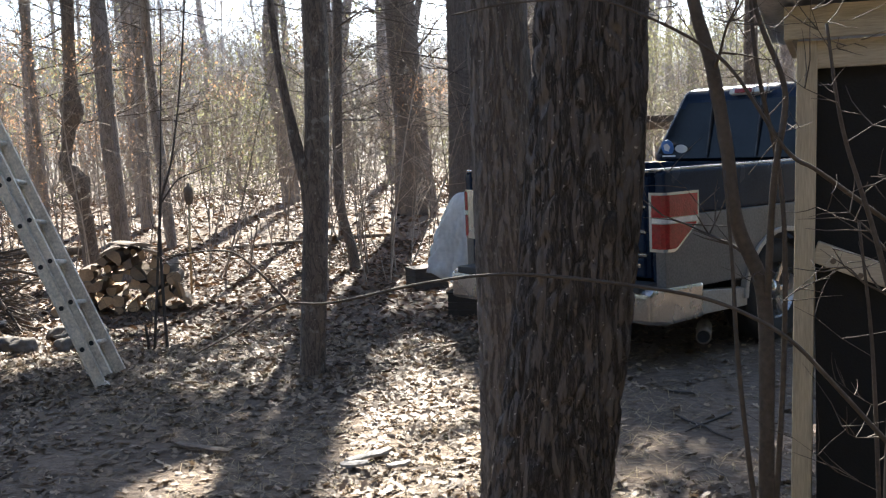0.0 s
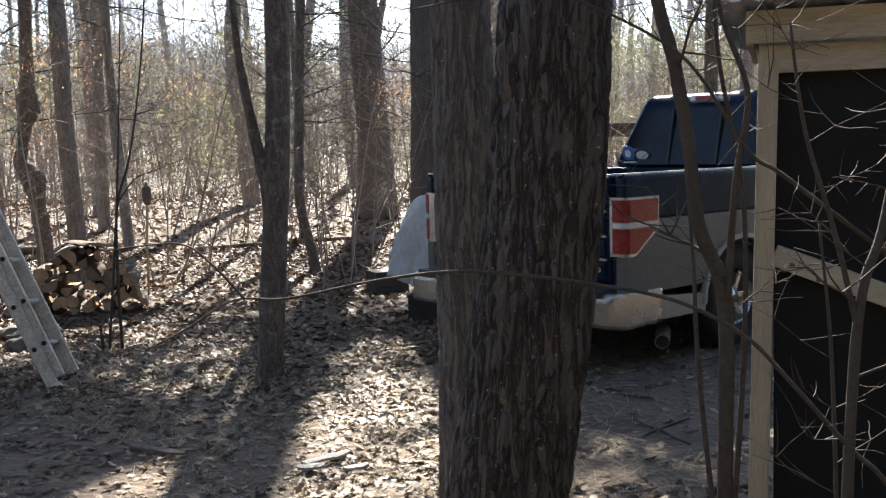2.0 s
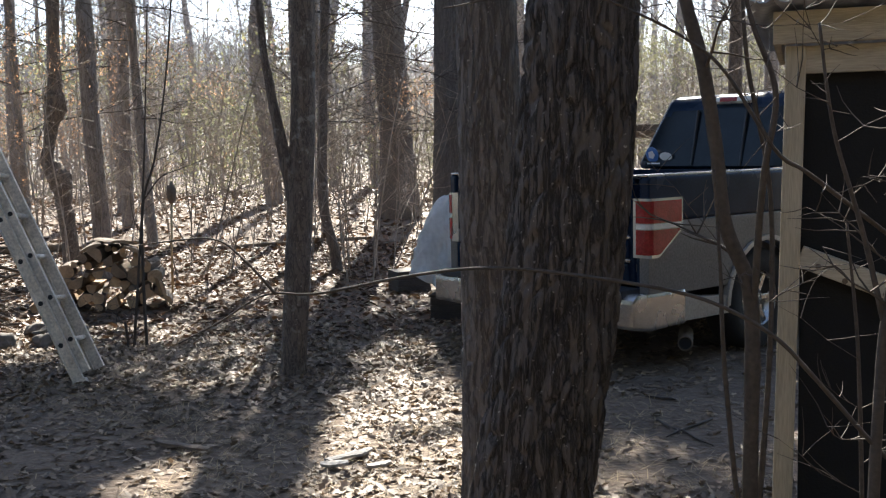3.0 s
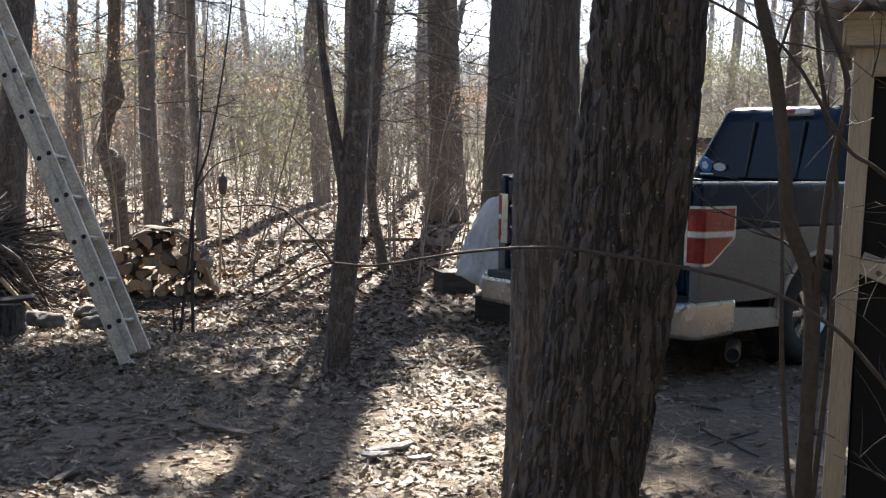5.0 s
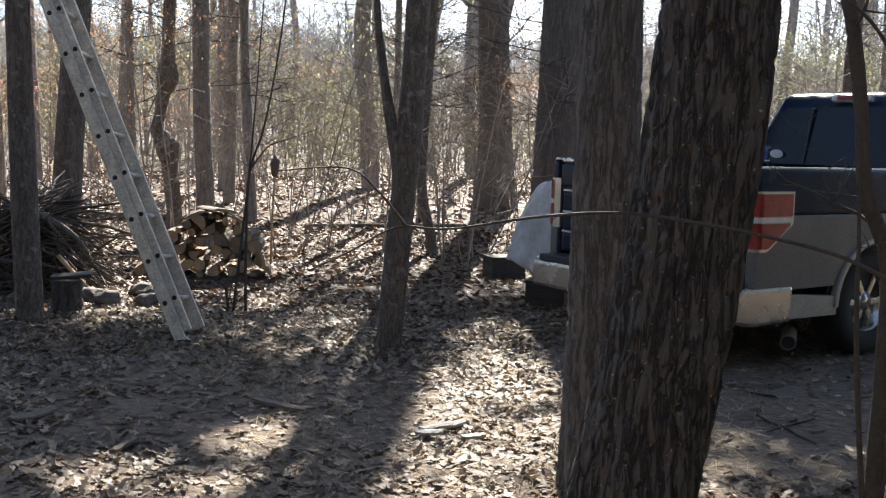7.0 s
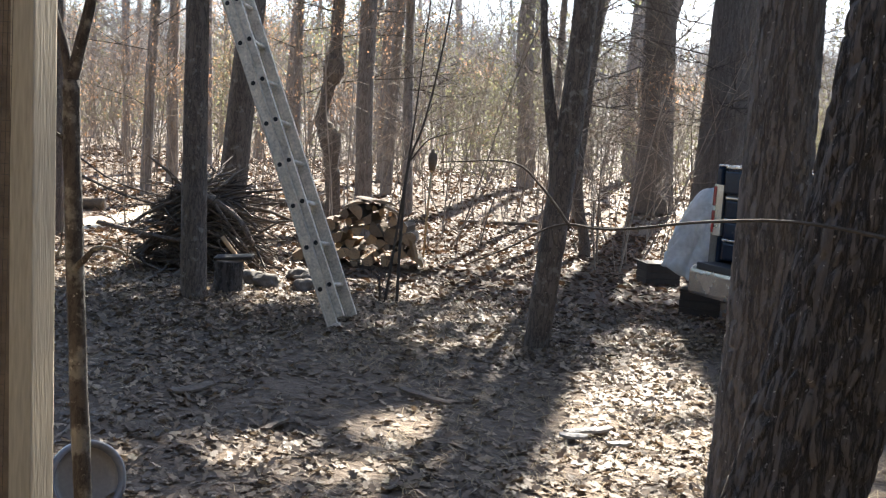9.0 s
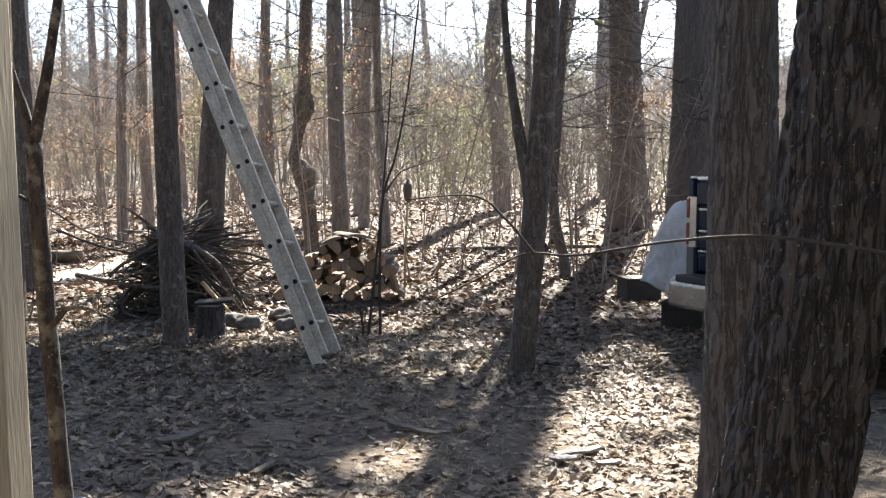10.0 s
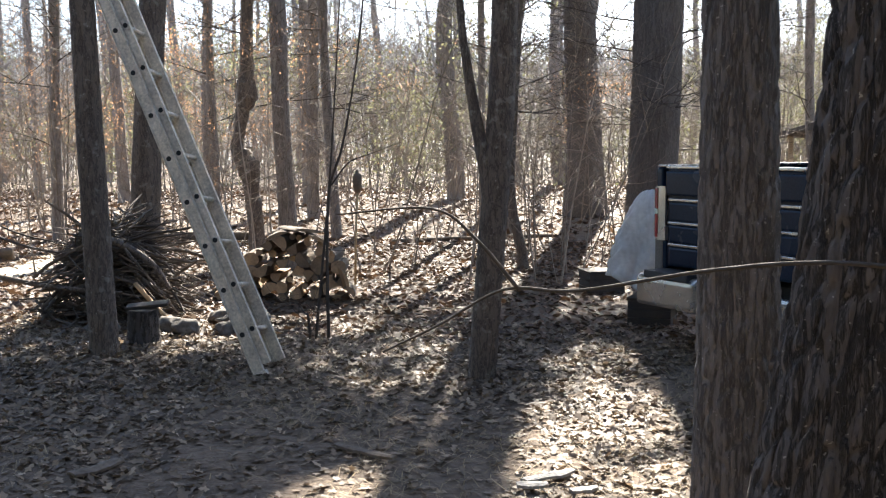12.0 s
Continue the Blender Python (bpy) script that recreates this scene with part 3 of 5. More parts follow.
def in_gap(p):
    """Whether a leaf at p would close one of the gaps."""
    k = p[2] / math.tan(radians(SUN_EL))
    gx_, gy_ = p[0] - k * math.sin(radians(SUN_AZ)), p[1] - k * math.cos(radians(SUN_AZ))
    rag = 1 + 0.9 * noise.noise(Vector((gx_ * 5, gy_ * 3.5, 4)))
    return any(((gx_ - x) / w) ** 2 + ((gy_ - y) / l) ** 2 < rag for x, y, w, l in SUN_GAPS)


def shade_crown(tree, cx, cy, z0, z1, rad, n, seed):
    """A loose evergreen mass out of view, added high over the path for shade."""
    rs = random.Random(seed)
    at = tree.matrix_world.translation
    spots = []
    for _ in range(46):
        t = rs.random()
        a, q = rs.uniform(0, 6.283), rad * math.sqrt(rs.random()) * (1.05 - 0.6 * t)
        c = Vector((cx + q * math.cos(a), cy + q * math.sin(a), z0 + (z1 - z0) * t)) - at
        for _ in range(n // 46):
            q = (c.x + rs.gauss(0, 0.3), c.y + rs.gauss(0, 0.3), c.z + rs.gauss(0, 0.16))
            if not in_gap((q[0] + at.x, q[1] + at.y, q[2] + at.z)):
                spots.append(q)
    blades("unseen_shade_crown", spots, 0.17, 0.05, NEEDLES, 0.3, False, "unseen needle mass added to shade the ground", "", parent=tree)


def up_line(base, through_, height, wobble=0.0, seed=0):
    """A line from the ground through a point and on to the given height."""
    rs = random.Random(seed)
    b, t = Vector(base), Vector(through_)
    d = (t - b) / (t.z - b.z)
    out = []
    n = 6
    for i in range(n + 1):
        z = height * i / n
        q = b + d * min(z, 4.0) + Vector((0, 0, 0)) + (d * 0.4 + Vector((0, 0, 0.6))) * max(0, z - 4.0)
        q.z = z
        if i and wobble:
            q += Vector((rs.uniform(-wobble, wobble), rs.uniform(-wobble, wobble), 0))
        out.append(q)
    return out


# the two great trunks beside the path
make_tree("pine_tree", "large pine with deeply furrowed dark bark, leaning slightly", [(0.155, 2.78, 0), (0.209, 2.78, 0.25), (0.258, 2.78, 0.5), (0.337, 2.78, 1.0), (0.391, 2.78, 1.5), (0.42, 2.78, 2.0), (0.48, 2.8, 3.2), (0.72, 2.83, 8), (0.87, 2.9, 14)],
          [0.205, 0.18, 0.169, 0.161, 0.153, 0.145, 0.139, 0.11, 0.04], BARK_PINE, 3, (8, 14), 14, 2.6, detail=(230, 560, 0.034, 0.013), needles=2600, level=1)
make_tree("pine_tree", "tall pine with flaky grey-brown bark beside the path", [(0.283, 4.15, 0), (0.274, 4.15, 0.5), (0.264, 4.15, 1.0), (0.245, 4.15, 2.1), (0.22, 4.15, 4), (0.25, 4.2, 9), (0.3, 4.3, 14)],
          [0.172, 0.145, 0.134, 0.118, 0.11, 0.09, 0.03], BARK_FINE, 5, (8, 15), 14, 2.6, detail=(150, 460, 0.03, 0.009), needles=2600, level=1)
REAR_PINE = make_tree("pine_tree", "straight dark-barked pine standing behind the truck", [(0.373, 13, 0), (0.398, 13, 0.95), (0.44, 13, 2.6), (0.5, 13, 5), (0.6, 13.1, 11), (0.7, 13.2, 17)],
          [0.33, 0.286, 0.282, 0.27, 0.19, 0.05], BARK_FINE, 8, (4.5, 16), 20, 2.6, detail=(90, 260, 0.04, 0.012), needles=5000, level=1)
OLD_PINE = make_tree("pine_tree", "broad old pine with flared roots in dry leaves", [(-0.46, 20, 0.2), (-0.5, 20, 1.6), (-0.62, 20, 4.2), (-0.7, 20, 8), (-0.6, 20, 14), (-0.5, 20, 20)],
          [0.44, 0.31, 0.285, 0.26, 0.2, 0.05], BARK_FINE, 9, (3.2, 19), 30, 3.4, detail=(70, 200, 0.07, 0.018), needles=6000, level=1)
# slimmer trees near the path
make_tree("oak_tree", "slim dark tree with a forked second stem", up_line((-0.905, 6.85, 0), (-0.775, 6.85, 2.38), 11, 0.03, 2), [0.088, 0.078, 0.074, 0.07, 0.055, 0.02], BARK_GREY, 21, (3.2, 10), 16, 1.8, detail=(48, 160, 0.022, 0.004), level=2)
make_tree("oak_tree", "slim grey-barked tree beside the brush pile", up_line((-3.55, 7.25, 0), (-3.61, 7.25, 2.27), 11, 0.02, 3), [0.1, 0.082, 0.078, 0.074, 0.06, 0.02], BARK_GREY, 22, (3.4, 10), 16, 1.9, detail=(48, 160, 0.024, 0.004), level=2)
make_tree("oak_tree", "dark tree forking above head height behind the brush pile", up_line((-4.52, 10, 0), (-4.35, 10, 2.3), 12, 0.03, 4), [0.15, 0.125, 0.118, 0.11, 0.08, 0.02], BARK_GREY, 23, (2.5, 11), 16, 2.2, detail=(40, 130, 0.03, 0.005), level=2)
make_tree("oak_tree", "dark straight tree beside a sunlit clearing", up_line((-4.96, 7.35, 0), (-5.02, 7.35, 2.45), 12, 0.02, 5), [0.105, 0.09, 0.086, 0.08, 0.06, 0.02], BARK_GREY, 24, (3.4, 11), 14, 2.0, detail=(44, 140, 0.024, 0.004), level=2)
make_tree("oak_tree", "dark tree with flared foot at the clearing's edge", up_line((-6.62, 10.1, 0), (-6.7, 10.1, 2.86), 13, 0.02, 6), [0.165, 0.12, 0.115, 0.11, 0.08, 0.02], BARK_GREY, 25, (3.6, 12), 14, 2.2, detail=(40, 130, 0.03, 0.005), level=2)
POLE = make_tree("aspen_tree", "straight pale grey tree behind the firewood", up_line((-3.83, 12.5, 0), (-3.91, 12.5, 3.1), 14, 0.02, 7), [0.115, 0.1, 0.096, 0.09, 0.07, 0.02], BARK_PALE, 26, (4.5, 13), 14, 1.8, level=2)
BURL = make_tree("oak_tree", "crooked tree with swollen burls on its trunk", [(-4.38, 13, 0), (-4.4, 13, 0.38), (-4.44, 13, 0.81), (-4.46, 13, 1.03), (-4.49, 13, 1.19), (-4.56, 13, 1.32), (-4.61, 13, 1.46), (-4.57, 13, 1.71), (-4.53, 13, 1.9), (-4.49, 13, 2.05), (-4.48, 13, 2.2), (-4.47, 13, 2.36), (-4.45, 13, 3.26), (-4.35, 13.1, 6), (-4.1, 13.2, 11)],
          [0.12, 0.098, 0.09, 0.115, 0.148, 0.115, 0.08, 0.07, 0.092, 0.142, 0.125, 0.085, 0.08, 0.065, 0.02], BARK_GREY, 27, (3.6, 10), 12, 1.8, level=2)
BENT = make_tree("maple_tree", "thin bent tree among brown saplings", [(-1.08, 12.7, 0), (-1.1, 12.7, 0.2), (-1.23, 12.7, 0.9), (-1.2, 12.7, 1.91), (-1.13, 12.7, 3.11), (-1.0, 12.7, 6), (-0.8, 12.8, 10)], [0.07, 0.062, 0.058, 0.058, 0.055, 0.045, 0.015], BARK_GREY, 28, (1.8, 9), 16, 1.7, level=2)
for i_, (x_, y_, z_, bx, r_) in enumerate(((-3.61, 24, 3.59, -3.42, 0.19), (-9.25, 18, 3.6, -9.2, 0.1), (-13.63, 24, 4.3, -13.5, 0.09), (-4.25, 16, 3.5, -4.15, 0.075), (-6.36, 22, 4.2, -6.26, 0.13), (-6.43, 17, 2.8, -6.41, 0.07),
                                           (-1.7, 17, 3.4, -1.62, 0.06), (0.66, 16, 3.2, 0.6, 0.075), (-2.3, 19, 3.6, -2.25, 0.06), (-7.6, 20, 3.6, -7.7, 0.1), (-5.3, 19, 3.6, -5.35, 0.1), (-8.3, 15.5, 3.2, -8.4, 0.08), (-10.6, 22, 3.8, -10.4, 0.12),
                                           (4.2, 14, 3, 4.1, 0.09), (5.6, 17, 3.2, 5.5, 0.11), (3.3, 19, 3.2, 3.4, 0.08), (6.9, 15, 3.2, 7.0, 0.12), (2.1, 22, 3.4, 2.0, 0.14), (8.2, 22, 3.6, 8.0, 0.12), (-11.8, 17, 3.4, -11.9, 0.09), (-15, 20, 3.4, -15.2, 0.11))):
    # from y 15 on, the paler bark stands in for haze
    make_tree("oak_tree", "bare slender woodland tree, bark painted hazier when far", up_line((bx, y_, 0), (x_, y_, z_), 11 + (i_ * 7) % 5, 0.07, 40 + i_), [r_ * 1.15, r_, r_ * 0.95, r_ * 0.85, r_ * 0.6, 0.015], BARK_GREY if y_ < 15 else BARK_FAR, 60 + i_, (1.2, 10), 22, 1.9, level=2, group="woodland trees")


# crowns added above the view, placed by where their shade falls
for tree_, cx_, cy_, z0_, z1_, r_, n_ in ((POLE, -3.5, 12.6, 5.0, 9.5, 1.7, 8500), (BENT, -1.3, 12.9, 5.0, 9.0, 1.6, 6000), (BURL, -5.0, 13.2, 5.0, 9.0, 1.6, 7000), (POLE, -2.6, 14.6, 5.5, 9.5, 1.5, 7000), (BENT, -0.6, 15.0, 5.6, 8.6, 1.2, 3000),
                                           (BURL, -4.6, 15.6, 5.5, 9.5, 1.6, 6500), (BENT, 0.35, 13.7, 5.6, 8.0, 0.95, 900), (OLD_PINE, 2.1, 19.9, 7.9, 9.6, 1.15, 6500), (BENT, 3.9, 12.9, 5.2, 8.5, 1.5, 6500), (BENT, 5.4, 12.2, 5.0, 8.5, 1.6, 5000), (POLE, -0.9, 13.4, 5.5, 8.5, 1.3, 5200), (POLE, -2.2, 12.2, 5.2, 8.0, 1.3, 5200), (BURL, -3.0, 11.6, 5.2, 8.0, 1.3, 3000), (BURL, -0.09, 14.23, 5.6, 7.9, 1.0, 3400), (BURL, 0.61, 13.85, 5.6, 7.9, 0.8, 900)):
    shade_crown(tree_, cx_ - 0.134 * (z0_ + z1_), cy_, z0_, z1_, r_, n_, int(cx_ * 100) + 999)


def shade_tufts(tree, x0, x1, y0, y1, z0, z1, count, leaves, size, seed):
    """Unseen tufts of needles with sky between them, added to dapple the sun."""
    rs = random.Random(seed)
    at = tree.matrix_world.translation
    spots = []
    for _ in range(count):
        z = rs.uniform(z0, z1)
        c = Vector((rs.uniform(x0, x1), rs.uniform(y0, y1) + (z - z0) * 1.3, z)) - at
        for _ in range(leaves):
            spots.append((c.x + rs.gauss(0, size * 1.4), c.y + rs.gauss(0, size), c.z + rs.gauss(0, size * 0.6)))
    blades("unseen_shade_tufts", spots, 0.12, 0.035, NEEDLES, 0.3, False, "unseen needle tufts added to dapple the ground", "", parent=tree)


shade_tufts(BENT, -0.85, 0.35, 11.4, 12.8, 6.0, 7.5, 9, 40, 0.08, 4)
shade_tufts(BENT, -0.5, 0.3, 12.75, 13.5, 6.0, 7.5, 3, 40, 0.07, 5)
shade_tufts(BENT, -0.6, 0.2, 14.2, 16.2, 6.0, 7.5, 9, 50, 0.09, 6)
shade_tufts(POLE, -2.8, -0.9, 15.0, 18.2, 6.0, 7.5, 50, 60, 0.13, 8)
shade_tufts(BURL, -4.6, -2.4, 13.4, 15.6, 6.0, 7.5, 34, 60, 0.13, 9)
shade_tufts(POLE, -2.0, -1.2, 11.9, 12.5, 6.0, 7.5, 4, 40, 0.08, 7)


def far_tree(x, y, r, h, seed):
    rs = random.Random(seed)
    z = G(x, y)
    pts = [(x, y, z - 0.1)]
    for k in range(1, 6):
        pts.append((x + rs.uniform(-0.2, 0.2), y, z + h * k / 5))
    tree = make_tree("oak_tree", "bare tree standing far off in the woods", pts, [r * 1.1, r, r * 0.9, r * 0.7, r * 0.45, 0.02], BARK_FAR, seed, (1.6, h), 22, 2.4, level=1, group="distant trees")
    return tree


for k_ in range(56):
    y_ = 26 + 34 * (k_ / 56) + rnd.uniform(-1.5, 1.5)
    far_tree(rnd.uniform(-0.85 * y_ - 2, 0.5 * y_ + 2), y_, rnd.uniform(0.08, 0.2), rnd.uniform(11, 17), 300 + k_)


# ---- undergrowth ----
def thicket(name, count, x_at, y0, y1, h0, h1, r0, r1, mat, twigs, label, seg=3, seed=1, twig_len=0.6):
    rs = random.Random(seed)
    v, f = [], []
    for _ in range(count):
        y = y0 + (y1 - y0) * rs.random() ** 0.8
        lo, hi = x_at(y)
        x = rs.uniform(lo, hi)
        h, r = rs.uniform(h0, h1), rs.uniform(r0, r1)
        lean = rs.gauss(0, 0.15), rs.gauss(0, 0.08)
        p = Vector((x, y, G(x, y) - 0.05))
        pts, rad = [p], [r]
        for k in range(1, 5):
            p = p + Vector((lean[0] * h / 4 + rs.gauss(0, 0.045), lean[1] * h / 4, h / 4))
            pts.append(p)
            rad.append(r * (1 - 0.19 * k))
        tube_data(pts, rad, seg, v, f, cap=False)
        for _ in range(twigs):
            k = rs.randrange(1, 4)
            q = pts[k].lerp(pts[k + 1], rs.random())
            a = rs.uniform(0, 6.283)
            d = Vector((math.cos(a), math.sin(a), rs.uniform(0.1, 1.0))).normalized()
            ln = twig_len * rs.uniform(0.4, 1.4)
            e = q + d * ln * 0.5 + Vector((0, 0, rs.uniform(-0.05, 0.05)))
            tube_data([q, e, e + (d + Vector((rs.gauss(0, 0.3), rs.gauss(0, 0.3), 0.15))) * ln * 0.5], [r * 0.38, r * 0.28, r * 0.12], 3, v, f, cap=False)
            if rs.random() < 0.7:
                d2 = (d + Vector((rs.gauss(0, 0.7), rs.gauss(0, 0.7), 0.2))).normalized()
                tube_data([e, e + d2 * ln * 0.5], [r * 0.25, r * 0.1], 3, v, f, cap=False)
    return tagged(raw(name, v, f, mat), label, "undergrowth", kind="stuff")


wedge = lambda y: (-0.8 * y - 1.0, 0.5 * y + 1.0)
thicket("brown_saplings", 170, lambda y: (-0.75 * y, 0.0 if y < 13 else 0.45 * y), 10.5, 17, 1.2, 4.0, 0.005, 0.014, TWIG_TAN, 20, "thin tan saplings with bare twigs", seed=4, twig_len=0.55)
thicket("brown_saplings", 620, wedge, 16, 32, 1.2, 4.2, 0.005, 0.016, TWIG_TAN, 24, "dense thicket of bare tan saplings", seed=5, twig_len=0.8)
thicket("brown_saplings", 700, wedge, 30, 62, 2.0, 6.0, 0.01, 0.03, TWIG_TAN, 16, "dense thicket of bare saplings farther off", seed=6, twig_len=1.4)
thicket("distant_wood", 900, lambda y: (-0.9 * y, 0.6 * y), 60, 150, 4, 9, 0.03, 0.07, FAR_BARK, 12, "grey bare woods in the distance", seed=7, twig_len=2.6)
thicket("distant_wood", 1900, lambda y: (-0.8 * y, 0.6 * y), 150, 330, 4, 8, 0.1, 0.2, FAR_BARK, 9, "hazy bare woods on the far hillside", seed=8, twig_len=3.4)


def cluster_leaves(n, clusters, x_at, y0, y1, z0, z1, spread, mat, size, label, seed):
    rs = random.Random(seed)
    pts = []
    for _ in range(clusters):
        y = rs.uniform(y0, y1)
        lo, hi = x_at(y)
        x, z = rs.uniform(lo, hi), rs.uniform(z0, z1)
        for _ in range(n // clusters):
            pts.append((x + rs.gauss(0, spread), y + rs.gauss(0, spread), max(0.3, z + rs.gauss(0, spread * 0.55))))
    return blades("clinging_leaves", pts, size, size * 0.55, mat, 0.3, False, label, "leaves")


cluster_leaves(11000, 60, lambda y: (-0.75 * y, 0.05 * y), 15, 34, 0.8, 3.4, 0.36, DRY_LEAF, 0.042, "orange-brown dead leaves clinging to saplings", 3)
cluster_leaves(5000, 30, lambda y: (-0.8 * y, -0.3 * y), 11, 18, 1.6, 3.4, 0.3, DRY_LEAF, 0.03, "orange-brown dead leaves clinging to thin branches", 4)
cluster_leaves(34000, 110, lambda y: (0.12 * y, 0.5 * y), 21.5, 36, 0.8, 4.5, 0.6, OLIVE, 0.06, "yellow-green young conifer foliage behind the truck", 5)
cluster_leaves(42000, 130, lambda y: (-0.7 * y, 0.14 * y), 22, 50, 0.6, 4.4, 0.8, OLIVE, 0.09, "dull green low conifer foliage in the woods", 6)


def fallen_log(x0, y0, x1, y1, r, label):
    pts = [Vector((x0, y0, 0)).lerp(Vector((x1, y1, 0)), k / 6) for k in range(7)]
    for p in pts:
        p.z = G(p.x, p.y) + r * 0.85
    return tagged(tube("fallen_log", pts, [r, r, r * 0.96, r * 0.95, r * 0.9, r * 0.88, r * 0.8], LOG_BARK, None, 10, rough=0.2), label, "log", "fallen logs")


thicket("grey_wood", 300, lambda y: (-0.95 * y, -0.14 * y), 32, 85, 7, 14, 0.02, 0.06, FAR_BARK, 34, "hazy grey crowns of bare woods", seed=27, twig_len=2.4)
thicket("grey_wood", 150, lambda y: (0.12 * y, 0.6 * y), 30, 70, 5, 10, 0.02, 0.06, FAR_BARK, 30, "hazy grey crowns of bare woods", seed=28, twig_len=2.2)


def dead_limbs(tree, x, y, z0, z1, count, length, seed):
    """Thin bare dead branches low on a conifer's trunk."""
    rs = random.Random(seed)
    at = tree.matrix_world.translation
    v, f = [], []
    for k in range(count):
        a = rs.uniform(0, 6.283)
        p = Vector((x + 0.1 * math.cos(a), y + 0.1 * math.sin(a), rs.uniform(z0, z1))) - at
        d = Vector((math.cos(a), math.sin(a), rs.uniform(-0.15, 0.35))).normalized()
        grow(v, f, p, d, length * rs.uniform(0.5, 1.3), 0.011, 2, rs, up=-0.05, spread=0.55)
    tagged(raw("dead_branch_spray", v, f, TWIG, tree, "thin dead lower branches", smooth=True), kind="stuff")


dead_limbs(OLD_PINE, -0.5, 20, 0.9, 5.5, 34, 2.6, 5)
dead_limbs(REAR_PINE, 0.4, 13, 1.6, 4.5, 16, 1.5, 6)
dead_limbs(BENT, -1.2, 12.7, 1.0, 4.0, 12, 1.3, 7)
dead_limbs(BURL, -4.45, 13, 1.8, 4.0, 10, 1.4, 8)

# unseen woods behind the path, added to close the place and block bright sky
thicket("unseen_woods_behind", 120, lambda y: (-22, 22), -20, -7, 7, 13, 0.06, 0.18, BARK_GREY, 14, "unseen woods added behind the camera to block sky light", seed=17, twig_len=1.8)
rs_ = random.Random(77)
blades("unseen_evergreens_behind", [(rs_.uniform(-24, 24), rs_.uniform(-16, -7), rs_.uniform(0.2, 8)) for _ in range(9000)], 0.9, 0.5, NEEDLES, 0.3, False, "unseen evergreens added behind the camera to darken reflections", "evergreens")

# added out of view so the truck's glass reflects something dark
blades("unseen_evergreens_beside", [(rs_.choice((rs_.uniform(9, 17), rs_.uniform(-20, -13))), rs_.uniform(-9, 8), rs_.uniform(0.2, 15)) for _ in range(12000)], 0.8, 0.5, NEEDLES, 0.3, False, "unseen evergreens added at the sides to darken reflections", "evergreens")

SAND = material("sun_brightened_sand", (0.66, 0.58, 0.44), 0.95, scale=2, fine=40, vary=0.15, bump=0.4)


def sandy_track():
    """A bare strip of track in the clearing, its sunlight painted as pale colour."""
    verts, faces = [], []
    line = bend([(-7.6, 7.4, 0), (-7.05, 9.2, 0), (-6.9, 11.0, 0), (-6.95, 12.6, 0), (-7.5, 13.9, 0)], 8)
    n = len(line)
    for i, p in enumerate(line):
        w = 0.55 * math.sin(math.pi * (0.06 + 0.9 * i / n)) + 0.1
        for k in range(5):
            u = (k / 4 - 0.5) * 2
            q = Vector((p.x + u * w * (0.75 + 0.3 * noise.noise(Vector((p.y, u, 2)))), p.y + 0.2 * u * w, 0))
            verts.append((q.x, q.y, G(q.x, q.y) + 0.03 - 0.028 * u * u))
    for i in range(n - 1):
        for k in range(4):
            a = i * 5 + k
            faces.append((a, a + 5, a + 6, a + 1))
    tagged(raw("sandy_track", verts, faces, SAND, smooth=True), "pale bare sandy track with sunlight put into its colour", "track", kind="structure")


sandy_track()
fallen_log(-7.2, 15.2, -5.4, 15.8, 0.08, "grey fallen trunk lying across the woodland floor")
fallen_log(-3.2, 15.5, -0.9, 16.6, 0.035, "thin fallen trunk lying in dry leaves")
fallen_log(-9.8, 12.2, -7.6, 12.9, 0.1, "mossy fallen trunk beside a sunlit clearing")


# ---- pickup truck ----
def prism(bm, outline, x0, x1):
    """A side outline of (y, z), pushed across from x0 to x1."""
    a = [bm.verts.new((x0, y, z)) for y, z in outline]
    b = [bm.verts.new((x1, y, z)) for y, z in outline]
    bm.faces.new(a[::-1] if x1 > x0 else a)
    bm.faces.new(b if x1 > x0 else b[::-1])
    n = len(outline)
    for i in range(n):
        j = (i + 1) % n
        bm.faces.new((a[i], a[j], b[j], b[i]))
    bmesh.ops.recalc_face_normals(bm, faces=bm.faces)


def prism_part(name, outline, x0, x1, mat, parent, label="", bevel=0.0, m=None):
    bm = bmesh.new()
    prism(bm, outline, x0, x1)
    if bevel:
        bmesh.ops.bevel(bm, geom=list(bm.edges), offset=bevel, segments=2, affect="EDGES", profile=0.6)
    if m is not None:
        bmesh.ops.transform(bm, matrix=m, verts=bm.verts)
    return part(name, bm, mat, parent, label)


def lathe(profile, seg, m=None):
    """A turned shape: (radius, height) pairs round the z axis."""
    verts, faces = [], []
    for r, h in profile:
        for k in range(seg):
            a = 2 * math.pi * k / seg
            verts.append(Vector((r * math.cos(a), r * math.sin(a), h)))
    for i in range(len(profile) - 1):
        for k in range(seg):
            a, b = i * seg + k, i * seg + (k + 1) % seg
            faces.append((a, b, b + seg, a + seg))
    if m is not None:
        verts = [m @ v for v in verts]
    return verts, faces


def arch(y0, z0, r, n=10, lo=0.0):
    return [(y0 + r * math.cos(math.pi * k / n), z0 + r * math.sin(math.pi * k / n)) for k in range(n + 1)]


